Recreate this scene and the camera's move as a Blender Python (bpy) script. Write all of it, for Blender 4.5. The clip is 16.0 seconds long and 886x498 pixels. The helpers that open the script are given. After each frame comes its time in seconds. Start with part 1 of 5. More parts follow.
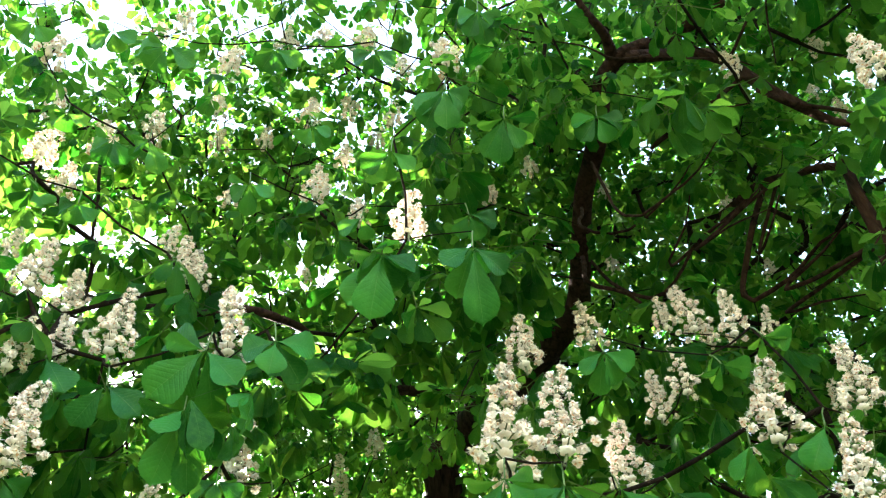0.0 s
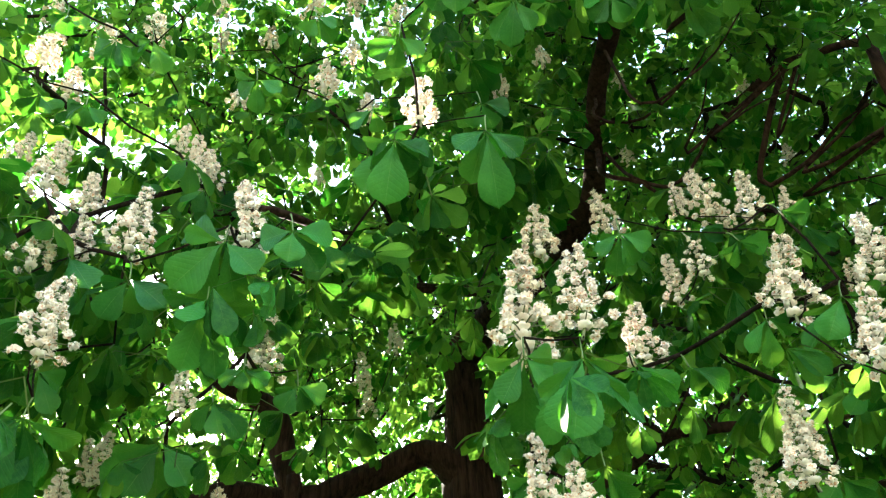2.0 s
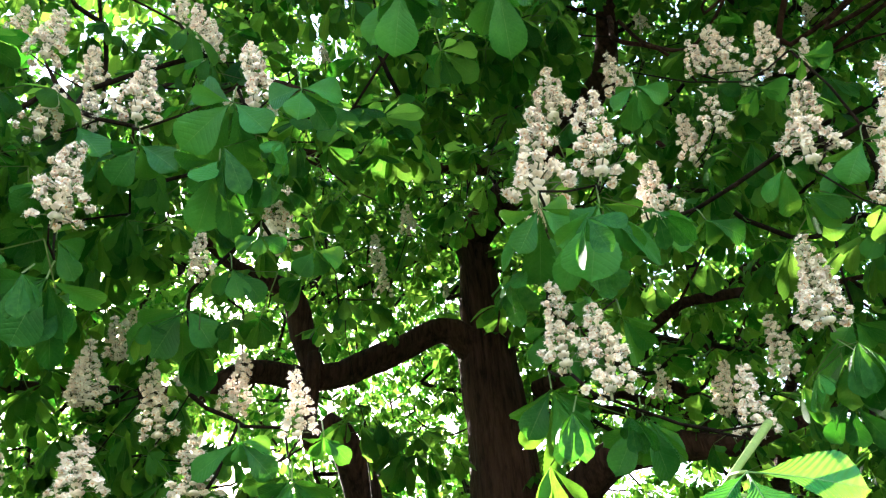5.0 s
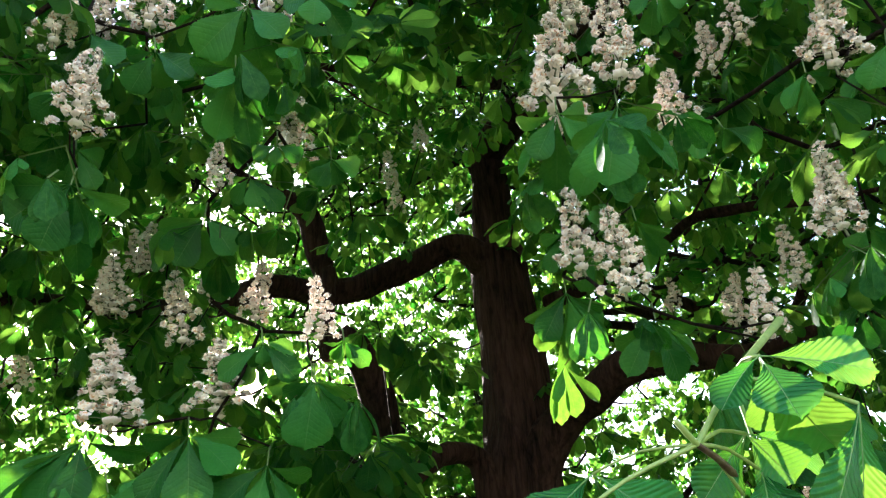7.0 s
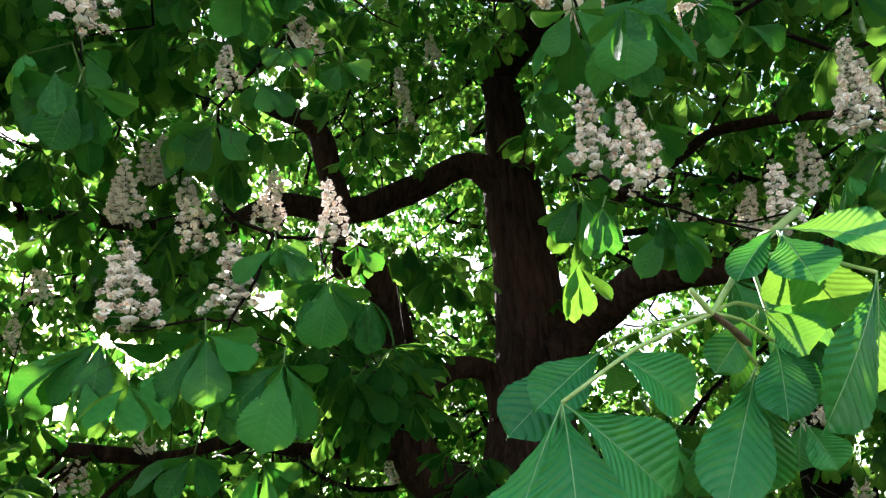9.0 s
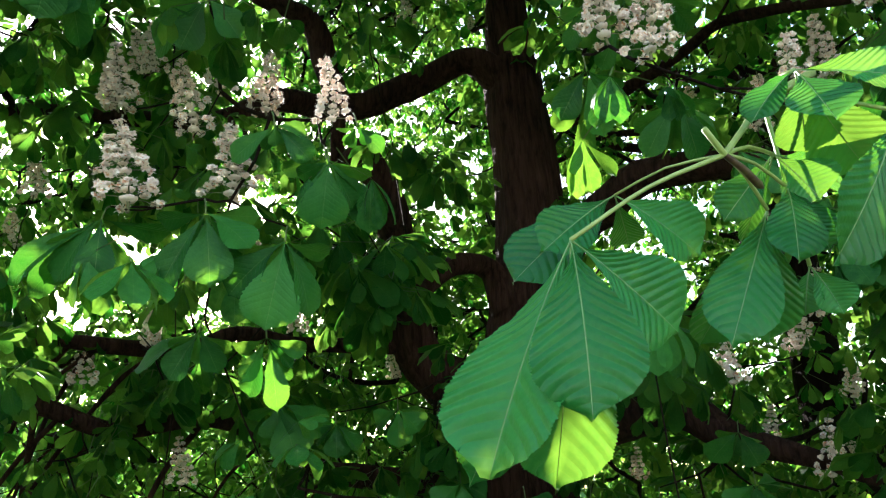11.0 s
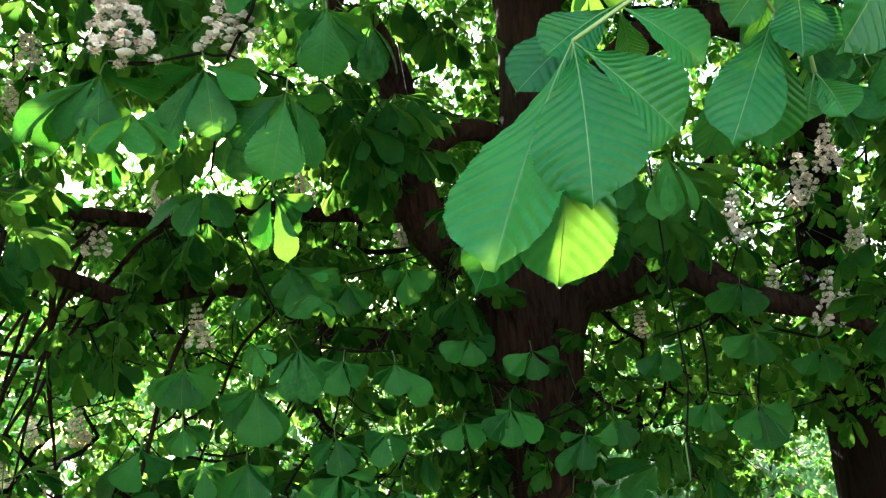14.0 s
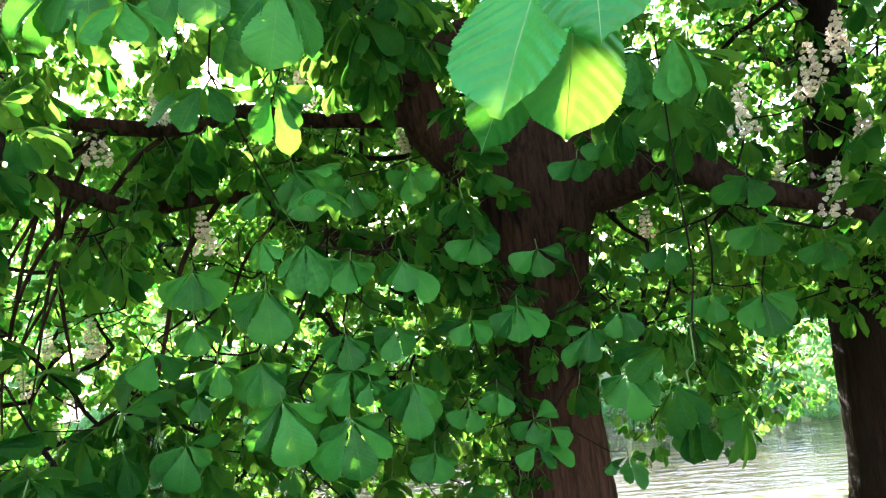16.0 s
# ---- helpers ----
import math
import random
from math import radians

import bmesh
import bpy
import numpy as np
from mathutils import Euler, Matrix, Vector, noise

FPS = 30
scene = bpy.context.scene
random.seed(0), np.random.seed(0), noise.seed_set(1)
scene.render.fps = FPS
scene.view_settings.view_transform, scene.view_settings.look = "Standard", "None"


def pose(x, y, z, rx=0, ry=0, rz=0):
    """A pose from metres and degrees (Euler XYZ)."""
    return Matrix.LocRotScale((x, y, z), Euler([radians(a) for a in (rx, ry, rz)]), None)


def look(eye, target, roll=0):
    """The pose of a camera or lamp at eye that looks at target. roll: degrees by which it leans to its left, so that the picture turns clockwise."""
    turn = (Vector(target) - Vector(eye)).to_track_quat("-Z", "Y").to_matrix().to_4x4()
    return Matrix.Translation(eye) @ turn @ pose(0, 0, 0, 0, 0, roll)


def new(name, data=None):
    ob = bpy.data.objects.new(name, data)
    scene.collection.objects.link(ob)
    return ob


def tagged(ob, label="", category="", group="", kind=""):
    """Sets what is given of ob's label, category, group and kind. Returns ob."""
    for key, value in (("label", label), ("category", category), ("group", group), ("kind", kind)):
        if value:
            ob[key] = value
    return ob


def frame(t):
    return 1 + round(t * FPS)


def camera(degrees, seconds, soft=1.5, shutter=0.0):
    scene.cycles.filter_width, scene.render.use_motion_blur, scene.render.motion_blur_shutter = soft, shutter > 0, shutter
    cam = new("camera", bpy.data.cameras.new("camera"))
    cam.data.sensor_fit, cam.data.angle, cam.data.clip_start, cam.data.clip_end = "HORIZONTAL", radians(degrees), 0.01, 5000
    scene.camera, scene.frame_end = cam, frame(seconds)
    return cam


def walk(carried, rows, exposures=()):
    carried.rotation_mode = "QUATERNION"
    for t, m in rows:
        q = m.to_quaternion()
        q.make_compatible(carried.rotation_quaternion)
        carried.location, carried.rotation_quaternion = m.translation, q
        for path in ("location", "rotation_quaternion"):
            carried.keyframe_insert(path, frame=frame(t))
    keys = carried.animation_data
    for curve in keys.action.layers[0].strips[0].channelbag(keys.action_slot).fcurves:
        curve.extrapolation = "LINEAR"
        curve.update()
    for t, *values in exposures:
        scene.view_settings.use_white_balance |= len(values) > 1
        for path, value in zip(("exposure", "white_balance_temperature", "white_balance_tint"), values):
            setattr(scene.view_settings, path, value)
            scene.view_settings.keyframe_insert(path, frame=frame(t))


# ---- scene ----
cam = camera(60.5, 16.0, soft=1.2)
METRES, EYE, TILT, LEAN, TURN = 0.6, 2.05, 53.0, 3.0, 0.0
ROWS = [
    (0.0, 0.0, 0.0, 0.0, 0.0, 0.0, -0.0),
    (0.5, -0.0068, 0.0094, -0.0504, 0.3, -1.94, 0.49),
    (1.0, -0.0138, 0.0215, -0.0849, 0.58, -3.76, 1.04),
    (1.5, -0.0143, 0.0096, -0.1035, 0.71, -5.45, 1.82),
    (2.0, -0.0091, 0.004, -0.1152, 0.89, -6.84, 2.01),
    (2.5, -0.0121, 0.0055, -0.1449, 0.95, -8.2, 2.23),
    (3.0, -0.0206, 0.0047, -0.1734, 1.07, -9.28, 2.28),
    (3.5, -0.0283, 0.0089, -0.2133, 1.18, -10.47, 2.5),
    (4.0, -0.0394, 0.0119, -0.246, 1.22, -11.74, 2.81),
    (4.5, -0.0362, 0.0008, -0.2757, 1.27, -13.11, 3.39),
    (5.0, -0.041, -0.005, -0.307, 1.26, -14.58, 3.88),
    (7.5, -0.0783, -0.0773, -0.3772, 2.17, -21.6, 4.44),
    (8.0, -0.0774, -0.0867, -0.4016, 2.39, -22.74, 4.78),
    (8.5, -0.0847, -0.0947, -0.4407, 2.59, -24.1, 4.9),
    (9.0, -0.0876, -0.098, -0.4908, 2.71, -25.55, 4.76),
    (11.5, -0.1173, -0.1573, -0.6579, 2.46, -33.93, 4.9),
    (12.0, -0.1134, -0.1803, -0.6637, 2.44, -35.57, 5.18),
    (12.5, -0.1091, -0.1957, -0.6705, 2.38, -36.84, 5.41),
    (13.0, -0.1187, -0.2107, -0.701, 2.23, -38.16, 5.78),
    (13.5, -0.1156, -0.2257, -0.7288, 2.15, -39.45, 6.06),
    (14.0, -0.1162, -0.2459, -0.7507, 2.03, -41.0, 6.24),
    (14.5, -0.1241, -0.2641, -0.7724, 1.96, -42.47, 6.35),
    (15.0, -0.1224, -0.2899, -0.7965, 1.68, -44.14, 6.73),
    (15.5, -0.1214, -0.3081, -0.82, 1.32, -45.73, 7.16),
    (16.0, -0.1303, -0.3237, -0.8471, 1.24, -47.34, 7.46),
]
EXPOSURES = [(0.0, 3.84, 6500, 10), (3.0, 3.88, 6500, 11), (5.0, 3.62, 6250, 18), (7.5, 3.03, 6050, 22), (9.0, 2.96, 5950, 24), (13.0, 3.02, 6000, 20), (14.5, 3.62, 5950, 20), (16.0, 4.06, 6000, 21)]
walk(cam, [(t, pose(0, 0, EYE, TILT, LEAN, TURN) @ pose(METRES * x, METRES * y, METRES * z, 90 + pitch, roll, yaw)) for t, x, y, z, yaw, pitch, roll in ROWS], EXPOSURES)

# ---- world, sun ----
SUN = Vector((-0.391, 0.836, 0.384)).normalized()
world = bpy.data.worlds.new("daylight")
scene.world = world
world.use_nodes = True
wn = world.node_tree
sky = wn.nodes.new("ShaderNodeTexSky")
sky.sky_type = "NISHITA"
sky.sun_disc = False
sky.sun_elevation = math.asin(SUN.z)
sky.sun_rotation = math.atan2(SUN.x, SUN.y)
sky.air_density, sky.dust_density = 1.7, 1.4
wn.nodes["Background"].inputs["Strength"].default_value = 0.095
wn.links.new(sky.outputs[0], wn.nodes["Background"].inputs["Color"])
lamp = bpy.data.lights.new("sun", "SUN")
lamp.energy, lamp.angle, lamp.color = 3.4, radians(0.5), (1.0, 0.93, 0.8)
sun = new("sun", lamp)
sun.matrix_world = look(SUN * 30, (0, 0, 0))


# ---- materials ----
def material(name):
    m = bpy.data.materials.new(name)
    m.use_nodes = True
    n = m.node_tree.nodes
    n.clear()
    return m, n, m.node_tree.links


def node(n, kind, **values):
    o = n.new(kind)
    for key, v in values.items():
        o.inputs[key.replace("_", " ")].default_value = v
    return o


def ramp(n, stops):
    r = n.new("ShaderNodeValToRGB")
    e = r.color_ramp.elements
    while len(e) < len(stops):
        e.new(0.5)
    for el, (p, c) in zip(e, stops):
        el.position, el.color = p, (*c, 1)
    return r


def math_node(n, l, op, a, b=None):
    m = n.new("ShaderNodeMath")
    m.operation = op
    for i, v in enumerate((a, b)):
        if v is None:
            continue
        if isinstance(v, (int, float)):
            m.inputs[i].default_value = v
        else:
            l.new(v, m.inputs[i])
    if op == "SMOOTH_MIN":
        m.inputs[2].default_value = 0.2
    return m.outputs[0]


def leaf_material(name, dark, light, through_dark, through_light, share, gloss, island=False, veins=14.0, shine=0.28, relief=0.6):
    """Leaf blade: thin, green, letting a yellower green light through; the midrib and side veins are paler."""
    m, n, l = material(name)
    tex = n.new("ShaderNodeTexCoord")
    uv = n.new("ShaderNodeSeparateXYZ")
    l.new(tex.outputs["UV"], uv.inputs[0])
    across = math_node(n, l, "ABSOLUTE", uv.outputs["X"])
    side = math_node(n, l, "MULTIPLY", uv.outputs["Y"], veins)
    wave = math_node(n, l, "PINGPONG", side, 0.5)
    vein = math_node(n, l, "LESS_THAN", wave, 0.035)
    mid = math_node(n, l, "LESS_THAN", across, 0.016)
    lines = math_node(n, l, "MAXIMUM", math_node(n, l, "MULTIPLY", vein, 0.22), mid)
    if island:
        rnd = n.new("ShaderNodeNewGeometry").outputs["Random Per Island"]
    else:
        rnd = n.new("ShaderNodeObjectInfo").outputs["Random"]
    patches = node(n, "ShaderNodeTexNoise", Scale=9.0, Detail=4.0)
    l.new(tex.outputs["Object"], patches.inputs["Vector"])
    grain = node(n, "ShaderNodeTexNoise", Scale=160.0, Detail=2.0)
    l.new(tex.outputs["Object"], grain.inputs["Vector"])
    tone = math_node(n, l, "ADD", math_node(n, l, "MULTIPLY", patches.outputs["Fac"], 0.6), math_node(n, l, "MULTIPLY", rnd, 0.5))
    tone = math_node(n, l, "ADD", tone, math_node(n, l, "MULTIPLY", grain.outputs["Fac"], 0.2))
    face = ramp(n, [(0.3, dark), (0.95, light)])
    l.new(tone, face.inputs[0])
    back = ramp(n, [(0.42, through_dark), (0.95, through_light)])
    l.new(tone, back.inputs[0])
    pale = n.new("ShaderNodeMix")
    pale.data_type = "RGBA"
    l.new(math_node(n, l, "MULTIPLY", lines, 0.55), pale.inputs["Factor"])
    l.new(face.outputs[0], pale.inputs["A"])
    pale.inputs["B"].default_value = (0.16, 0.26, 0.07, 1)
    b = node(n, "ShaderNodeBsdfPrincipled", Roughness=gloss)
    b.inputs["Specular IOR Level"].default_value = shine
    l.new(pale.outputs["Result"], b.inputs["Base Color"])
    height = math_node(n, l, "ADD", math_node(n, l, "MULTIPLY", math_node(n, l, "SMOOTH_MIN", wave, 0.22), 0.8), math_node(n, l, "MULTIPLY", grain.outputs["Fac"], 0.25))
    bump = node(n, "ShaderNodeBump", Strength=relief, Distance=0.013)
    l.new(height, bump.inputs["Height"])
    l.new(bump.outputs[0], b.inputs["Normal"])
    t = n.new("ShaderNodeBsdfTranslucent")
    l.new(back.outputs[0], t.inputs["Color"])
    mix = node(n, "ShaderNodeMixShader", Fac=share)
    l.new(b.outputs[0], mix.inputs[1])
    l.new(t.outputs[0], mix.inputs[2])
    out = n.new("ShaderNodeOutputMaterial")
    l.new(mix.outputs[0], out.inputs[0])
    return m


LEAF = leaf_material("leaf_blade", (0.005, 0.050, 0.009), (0.028, 0.190, 0.032), (0.04, 0.24, 0.012), (0.26, 0.52, 0.035), 0.36, 0.40, veins=11.0, shine=0.18, relief=0.4)
NEAR_LEAF = leaf_material("near_leaf_blade", (0.004, 0.078, 0.016), (0.022, 0.23, 0.045), (0.06, 0.28, 0.014), (0.26, 0.46, 0.035), 0.33, 0.33, veins=13.0, shine=0.28, relief=0.25)
# same leaves made darker: shade inside the crown is put into the colour
SHADED_FOLIAGE = leaf_material("foliage", (0.0015, 0.013, 0.002), (0.009, 0.080, 0.017), (0.03, 0.22, 0.012), (0.30, 0.58, 0.06), 0.47, 0.5, True, shine=0.05)
# paler leaf copy: the far bank's sunlit brightness is put into the colour
SUNLIT_FAR_FOLIAGE = leaf_material("sunlit_far_foliage", (0.05, 0.15, 0.06), (0.12, 0.29, 0.12), (0.18, 0.42, 0.10), (0.45, 0.70, 0.22), 0.45, 0.5, True)


def bark_material(name, dark, light, scale):
    m, n, l = material(name)
    tex = n.new("ShaderNodeTexCoord")
    stretch = n.new("ShaderNodeMapping")
    stretch.inputs["Scale"].default_value = (1, 1, 0.13)
    l.new(tex.outputs["Object"], stretch.inputs[0])
    fine = node(n, "ShaderNodeTexNoise", Scale=scale, Detail=8.0, Roughness=0.65)
    plates = n.new("ShaderNodeTexVoronoi")
    plates.feature = "DISTANCE_TO_EDGE"
    plates.inputs["Scale"].default_value = scale * 0.7
    broad = node(n, "ShaderNodeTexNoise", Scale=2.2, Detail=3.0)
    l.new(stretch.outputs[0], fine.inputs["Vector"])
    warp = n.new("ShaderNodeVectorMath")
    warp.operation = "ADD"
    l.new(stretch.outputs[0], warp.inputs[0])
    wander = n.new("ShaderNodeVectorMath")
    wander.operation = "SCALE"
    wander.inputs["Scale"].default_value = 0.09
    l.new(fine.outputs["Color"], wander.inputs[0])
    l.new(wander.outputs[0], warp.inputs[1])
    l.new(warp.outputs[0], plates.inputs["Vector"])
    l.new(tex.outputs["Object"], broad.inputs["Vector"])
    ridges = node(n, "ShaderNodeTexNoise", Scale=scale * 1.4, Detail=5.0, Roughness=0.7)
    narrow = n.new("ShaderNodeMapping")
    narrow.inputs["Scale"].default_value = (1, 1, 0.08)
    l.new(tex.outputs["Object"], narrow.inputs[0])
    l.new(narrow.outputs[0], ridges.inputs["Vector"])
    crack = math_node(n, l, "MINIMUM", math_node(n, l, "MULTIPLY", plates.outputs["Distance"], 5.0), 1.0)
    tone = math_node(n, l, "ADD", math_node(n, l, "MULTIPLY", fine.outputs["Fac"], 0.35), math_node(n, l, "MULTIPLY", broad.outputs["Fac"], 0.25))
    tone = math_node(n, l, "ADD", tone, math_node(n, l, "MULTIPLY", ridges.outputs["Fac"], 0.55))
    tone = math_node(n, l, "MULTIPLY", tone, math_node(n, l, "ADD", math_node(n, l, "MULTIPLY", crack, 0.16), 0.8))
    col = ramp(n, [(0.34, dark), (0.68, light)])
    l.new(tone, col.inputs[0])
    b = node(n, "ShaderNodeBsdfPrincipled", Roughness=0.9)
    b.inputs["Specular IOR Level"].default_value = 0.08
    l.new(col.outputs[0], b.inputs["Base Color"])
    bump = node(n, "ShaderNodeBump", Strength=1.0, Distance=0.045)
    l.new(tone, bump.inputs["Height"])
    l.new(bump.outputs[0], b.inputs["Normal"])
    out = n.new("ShaderNodeOutputMaterial")
    l.new(b.outputs[0], out.inputs[0])
    return m


BARK = bark_material("bark", (0.004, 0.002, 0.0016), (0.072, 0.036, 0.027), 26.0)
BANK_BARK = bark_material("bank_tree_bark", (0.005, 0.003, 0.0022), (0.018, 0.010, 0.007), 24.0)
TWIG_BARK = bark_material("twig_bark", (0.006, 0.004, 0.003), (0.030, 0.019, 0.013), 40.0)


def plain_material(name, stops, scale, rough, relief=0.3, share=0.0, through_colour=(0, 0, 0)):
    m, n, l = material(name)
    tex = n.new("ShaderNodeTexCoord")
    a = node(n, "ShaderNodeTexNoise", Scale=scale, Detail=6.0, Roughness=0.6)
    c = node(n, "ShaderNodeTexNoise", Scale=scale * 0.13, Detail=3.0)
    l.new(tex.outputs["Object"], a.inputs["Vector"])
    l.new(tex.outputs["Object"], c.inputs["Vector"])
    tone = math_node(n, l, "ADD", math_node(n, l, "MULTIPLY", a.outputs["Fac"], 0.55), math_node(n, l, "MULTIPLY", c.outputs["Fac"], 0.45))
    col = ramp(n, stops)
    l.new(tone, col.inputs[0])
    b = node(n, "ShaderNodeBsdfPrincipled", Roughness=rough)
    l.new(col.outputs[0], b.inputs["Base Color"])
    bump = node(n, "ShaderNodeBump", Strength=relief, Distance=0.01)
    l.new(a.outputs["Fac"], bump.inputs["Height"])
    l.new(bump.outputs[0], b.inputs["Normal"])
    out = n.new("ShaderNodeOutputMaterial")
    if share:
        t = n.new("ShaderNodeBsdfTranslucent")
        t.inputs["Color"].default_value = (*through_colour, 1)
        mix = node(n, "ShaderNodeMixShader", Fac=share)
        l.new(b.outputs[0], mix.inputs[1])
        l.new(t.outputs[0], mix.inputs[2])
        l.new(mix.outputs[0], out.inputs[0])
    else:
        l.new(b.outputs[0], out.inputs[0])
    return m


PETIOLE = plain_material("petiole", [(0.3, (0.17, 0.27, 0.06)), (0.7, (0.34, 0.42, 0.13))], 60, 0.5, 0.2)
STEM = plain_material("leaf_stem", [(0.3, (0.05, 0.10, 0.02)), (0.7, (0.12, 0.18, 0.05))], 60, 0.55, 0.2)
STALK = plain_material("flower_stalk", [(0.3, (0.07, 0.11, 0.035)), (0.7, (0.16, 0.14, 0.07))], 80, 0.6)
MIDRIB = plain_material("midrib", [(0.3, (0.09, 0.20, 0.05)), (0.7, (0.19, 0.31, 0.09))], 60, 0.5, 0.2)
BUD = plain_material("bud", [(0.35, (0.022, 0.010, 0.006)), (0.5, (0.05, 0.022, 0.012)), (0.65, (0.09, 0.08, 0.025))], 70, 0.5, 0.3)
PETAL = plain_material("petal", [(0.3, (0.70, 0.47, 0.40)), (0.45, (0.89, 0.74, 0.65)), (0.65, (0.95, 0.875, 0.79))], 45, 0.7, 0.4, 0.28, (0.92, 0.85, 0.74))
PETAL_HEART = plain_material("petal_heart", [(0.35, (0.60, 0.24, 0.20)), (0.65, (0.80, 0.56, 0.28))], 30, 0.7)
GROUND = plain_material("bare_earth_and_grass", [(0.3, (0.10, 0.075, 0.045)), (0.45, (0.16, 0.13, 0.075)), (0.55, (0.09, 0.15, 0.035)), (0.8, (0.16, 0.22, 0.06))], 6, 0.95, 0.8)


def water_material():
    m, n, l = material("river_water")
    tex = n.new("ShaderNodeTexCoord")
    st = n.new("ShaderNodeMapping")
    st.inputs["Scale"].default_value = (0.6, 1.6, 1)
    l.new(tex.outputs["Object"], st.inputs[0])
    a = node(n, "ShaderNodeTexNoise", Scale=3.5, Detail=4.0)
    l.new(st.outputs[0], a.inputs["Vector"])
    b = node(n, "ShaderNodeBsdfPrincipled", Roughness=0.06, IOR=1.33)
    b.inputs["Base Color"].default_value = (0.045, 0.036, 0.018, 1)
    bump = node(n, "ShaderNodeBump", Strength=0.6, Distance=0.08)
    l.new(a.outputs["Fac"], bump.inputs["Height"])
    l.new(bump.outputs[0], b.inputs["Normal"])
    out = n.new("ShaderNodeOutputMaterial")
    l.new(b.outputs[0], out.inputs[0])
    return m


WATER = water_material()

# -- places of the parts --
CANDLES_LEFT = [
    (-1.21, 1.54, 3.98, 0.21),
    (-1.24, 1.81, 4.17, 0.2),
    (-1.1, 1.67, 3.79, 0.16),
    (-0.95, 1.67, 3.8, 0.24),
    (-1.15, 1.56, 3.63, 0.19),
    (-1.01, 1.52, 3.28, 0.23),
    (-0.54, 1.55, 3.66, 0.23),
    (-0.85, 1.8, 4.3, 0.21),
    (-0.63, 2.23, 3.71, 0.26),
    (-0.96, 1.81, 4.51, 0.15),
    (-1.48, 1.69, 4.33, 0.15),
    (-0.84, 1.88, 4.37, 0.17),
    (-0.79, 1.96, 3.38, 0.14),
    (-1.42, 2.82, 3.68, 0.21),
    (-1.31, 2.43, 3.25, 0.22),
    (-1.34, 2.44, 3.26, 0.19),
    (-1.46, 2.83, 3.67, 0.19),
    (-0.98, 2.26, 3.02, 0.22),
    (-0.91, 2.31, 3.2, 0.18),
    (-0.78, 2.39, 3.14, 0.2),
    (-0.49, 2.08, 2.89, 0.17),
    (-1.03, 1.99, 2.66, 0.22),
    (-0.81, 2.17, 2.74, 0.2),
]
CANDLES_RIGHT = [
    (0.43, 2.17, 4.15, 0.29),
    (0.27, 1.86, 3.46, 0.37),
    (0.36, 1.51, 3.23, 0.25),
    (0.28, 1.95, 3.43, 0.11),
    (0.71, 2.17, 3.58, 0.26),
    (0.77, 2.32, 4.42, 0.24),
    (1, 2.11, 3.94, 0.22),
    (0.94, 2.26, 3.95, 0.21),
    (1.08, 1.82, 3.48, 0.29),
    (1.11, 2.07, 4.23, 0.24),
    (1.05, 2.16, 4.32, 0.18),
    (1.18, 1.92, 4.04, 0.21),
    (1.32, 1.71, 3.5, 0.23),
    (1.15, 1.66, 3.15, 0.24),
    (1.42, 2.08, 4.19, 0.14),
    (1.24, 2.23, 4.3, 0.15),
    (0.3, 1.66, 2.72, 0.21),
    (0.24, 1.82, 2.88, 0.22),
    (0.64, 1.82, 2.65, 0.17),
    (1.2, 2.76, 3.27, 0.23),
    (0.98, 1.95, 3, 0.24),
    (1.17, 3.41, 3.44, 0.25),
    (1.02, 2, 3.1, 0.21),
]
CANDLES_HIGH = [
    (-1.67, 1.73, 5.12, 0.22),
    (-1.53, 1.89, 5.48, 0.22),
    (-1.33, 1.92, 5.66, 0.2),
    (-1.13, 2.07, 6.23, 0.17),
    (-1.14, 2.26, 6.13, 0.17),
    (-0.96, 2.23, 5.48, 0.15),
    (-1.47, 1.72, 6.51, 0.18),
    (-1.32, 1.68, 6.57, 0.18),
    (-1.71, 1.45, 5.61, 0.22),
    (-0.7, 1.78, 6.45, 0.19),
    (-0.23, 1.68, 6.22, 0.2),
    (-0.5, 1.83, 6.68, 0.18),
    (0.17, 1.34, 5.17, 0.2),
    (-0.57, 2.08, 6.11, 0.2),
    (-0.35, 2.15, 6.33, 0.19),
    (-0.09, 2.22, 6.3, 0.19),
    (-0.19, 2.25, 6.06, 0.16),
    (-0.87, 2.29, 6.18, 0.17),
    (-0.36, 2.21, 5.83, 0.16),
    (-0.06, 2.32, 6.14, 0.17),
    (-1.83, 1.79, 5.75, 0.18),
    (-0.94, 1.67, 5.9, 0.2),
    (-1.56, 1.83, 4.99, 0.18),
    (-0.01, 1.43, 4.04, 0.19),
]
CANDLES_INNER = [
    (-0.24, 2, 4.91, 0.18),
    (-0.41, 1.83, 4.89, 0.23),
    (0.48, 2.47, 5.78, 0.18),
    (0.72, 2.32, 5.84, 0.18),
    (1.57, 1.51, 5.41, 0.17),
    (1.53, 1.02, 4.29, 0.22),
    (2.21, 1.77, 5.42, 0.16),
    (2.37, 1.94, 6, 0.14),
    (2.13, 1.54, 5.7, 0.16),
    (1.95, 2.6, 5.85, 0.16),
    (1.25, 2.65, 6.1, 0.14),
    (2.17, 2.88, 5.51, 0.16),
    (1.24, 2.91, 5.66, 0.17),
    (-0.28, 3.96, 5.16, 0.22),
    (-0.51, 4.24, 5.11, 0.25),
    (-0.47, 4.2, 4.84, 0.2),
    (-0.72, 3.4, 6.31, 0.13),
    (1.95, 2.67, 4.3, 0.17),
    (-0.02, 1.78, 6.07, 0.19),
    (1.06, 3.96, 3.81, 0.19),
    (-0.63, 2.87, 5.6, 0.13),
    (-0.07, 5.05, 5.36, 0.14),
]
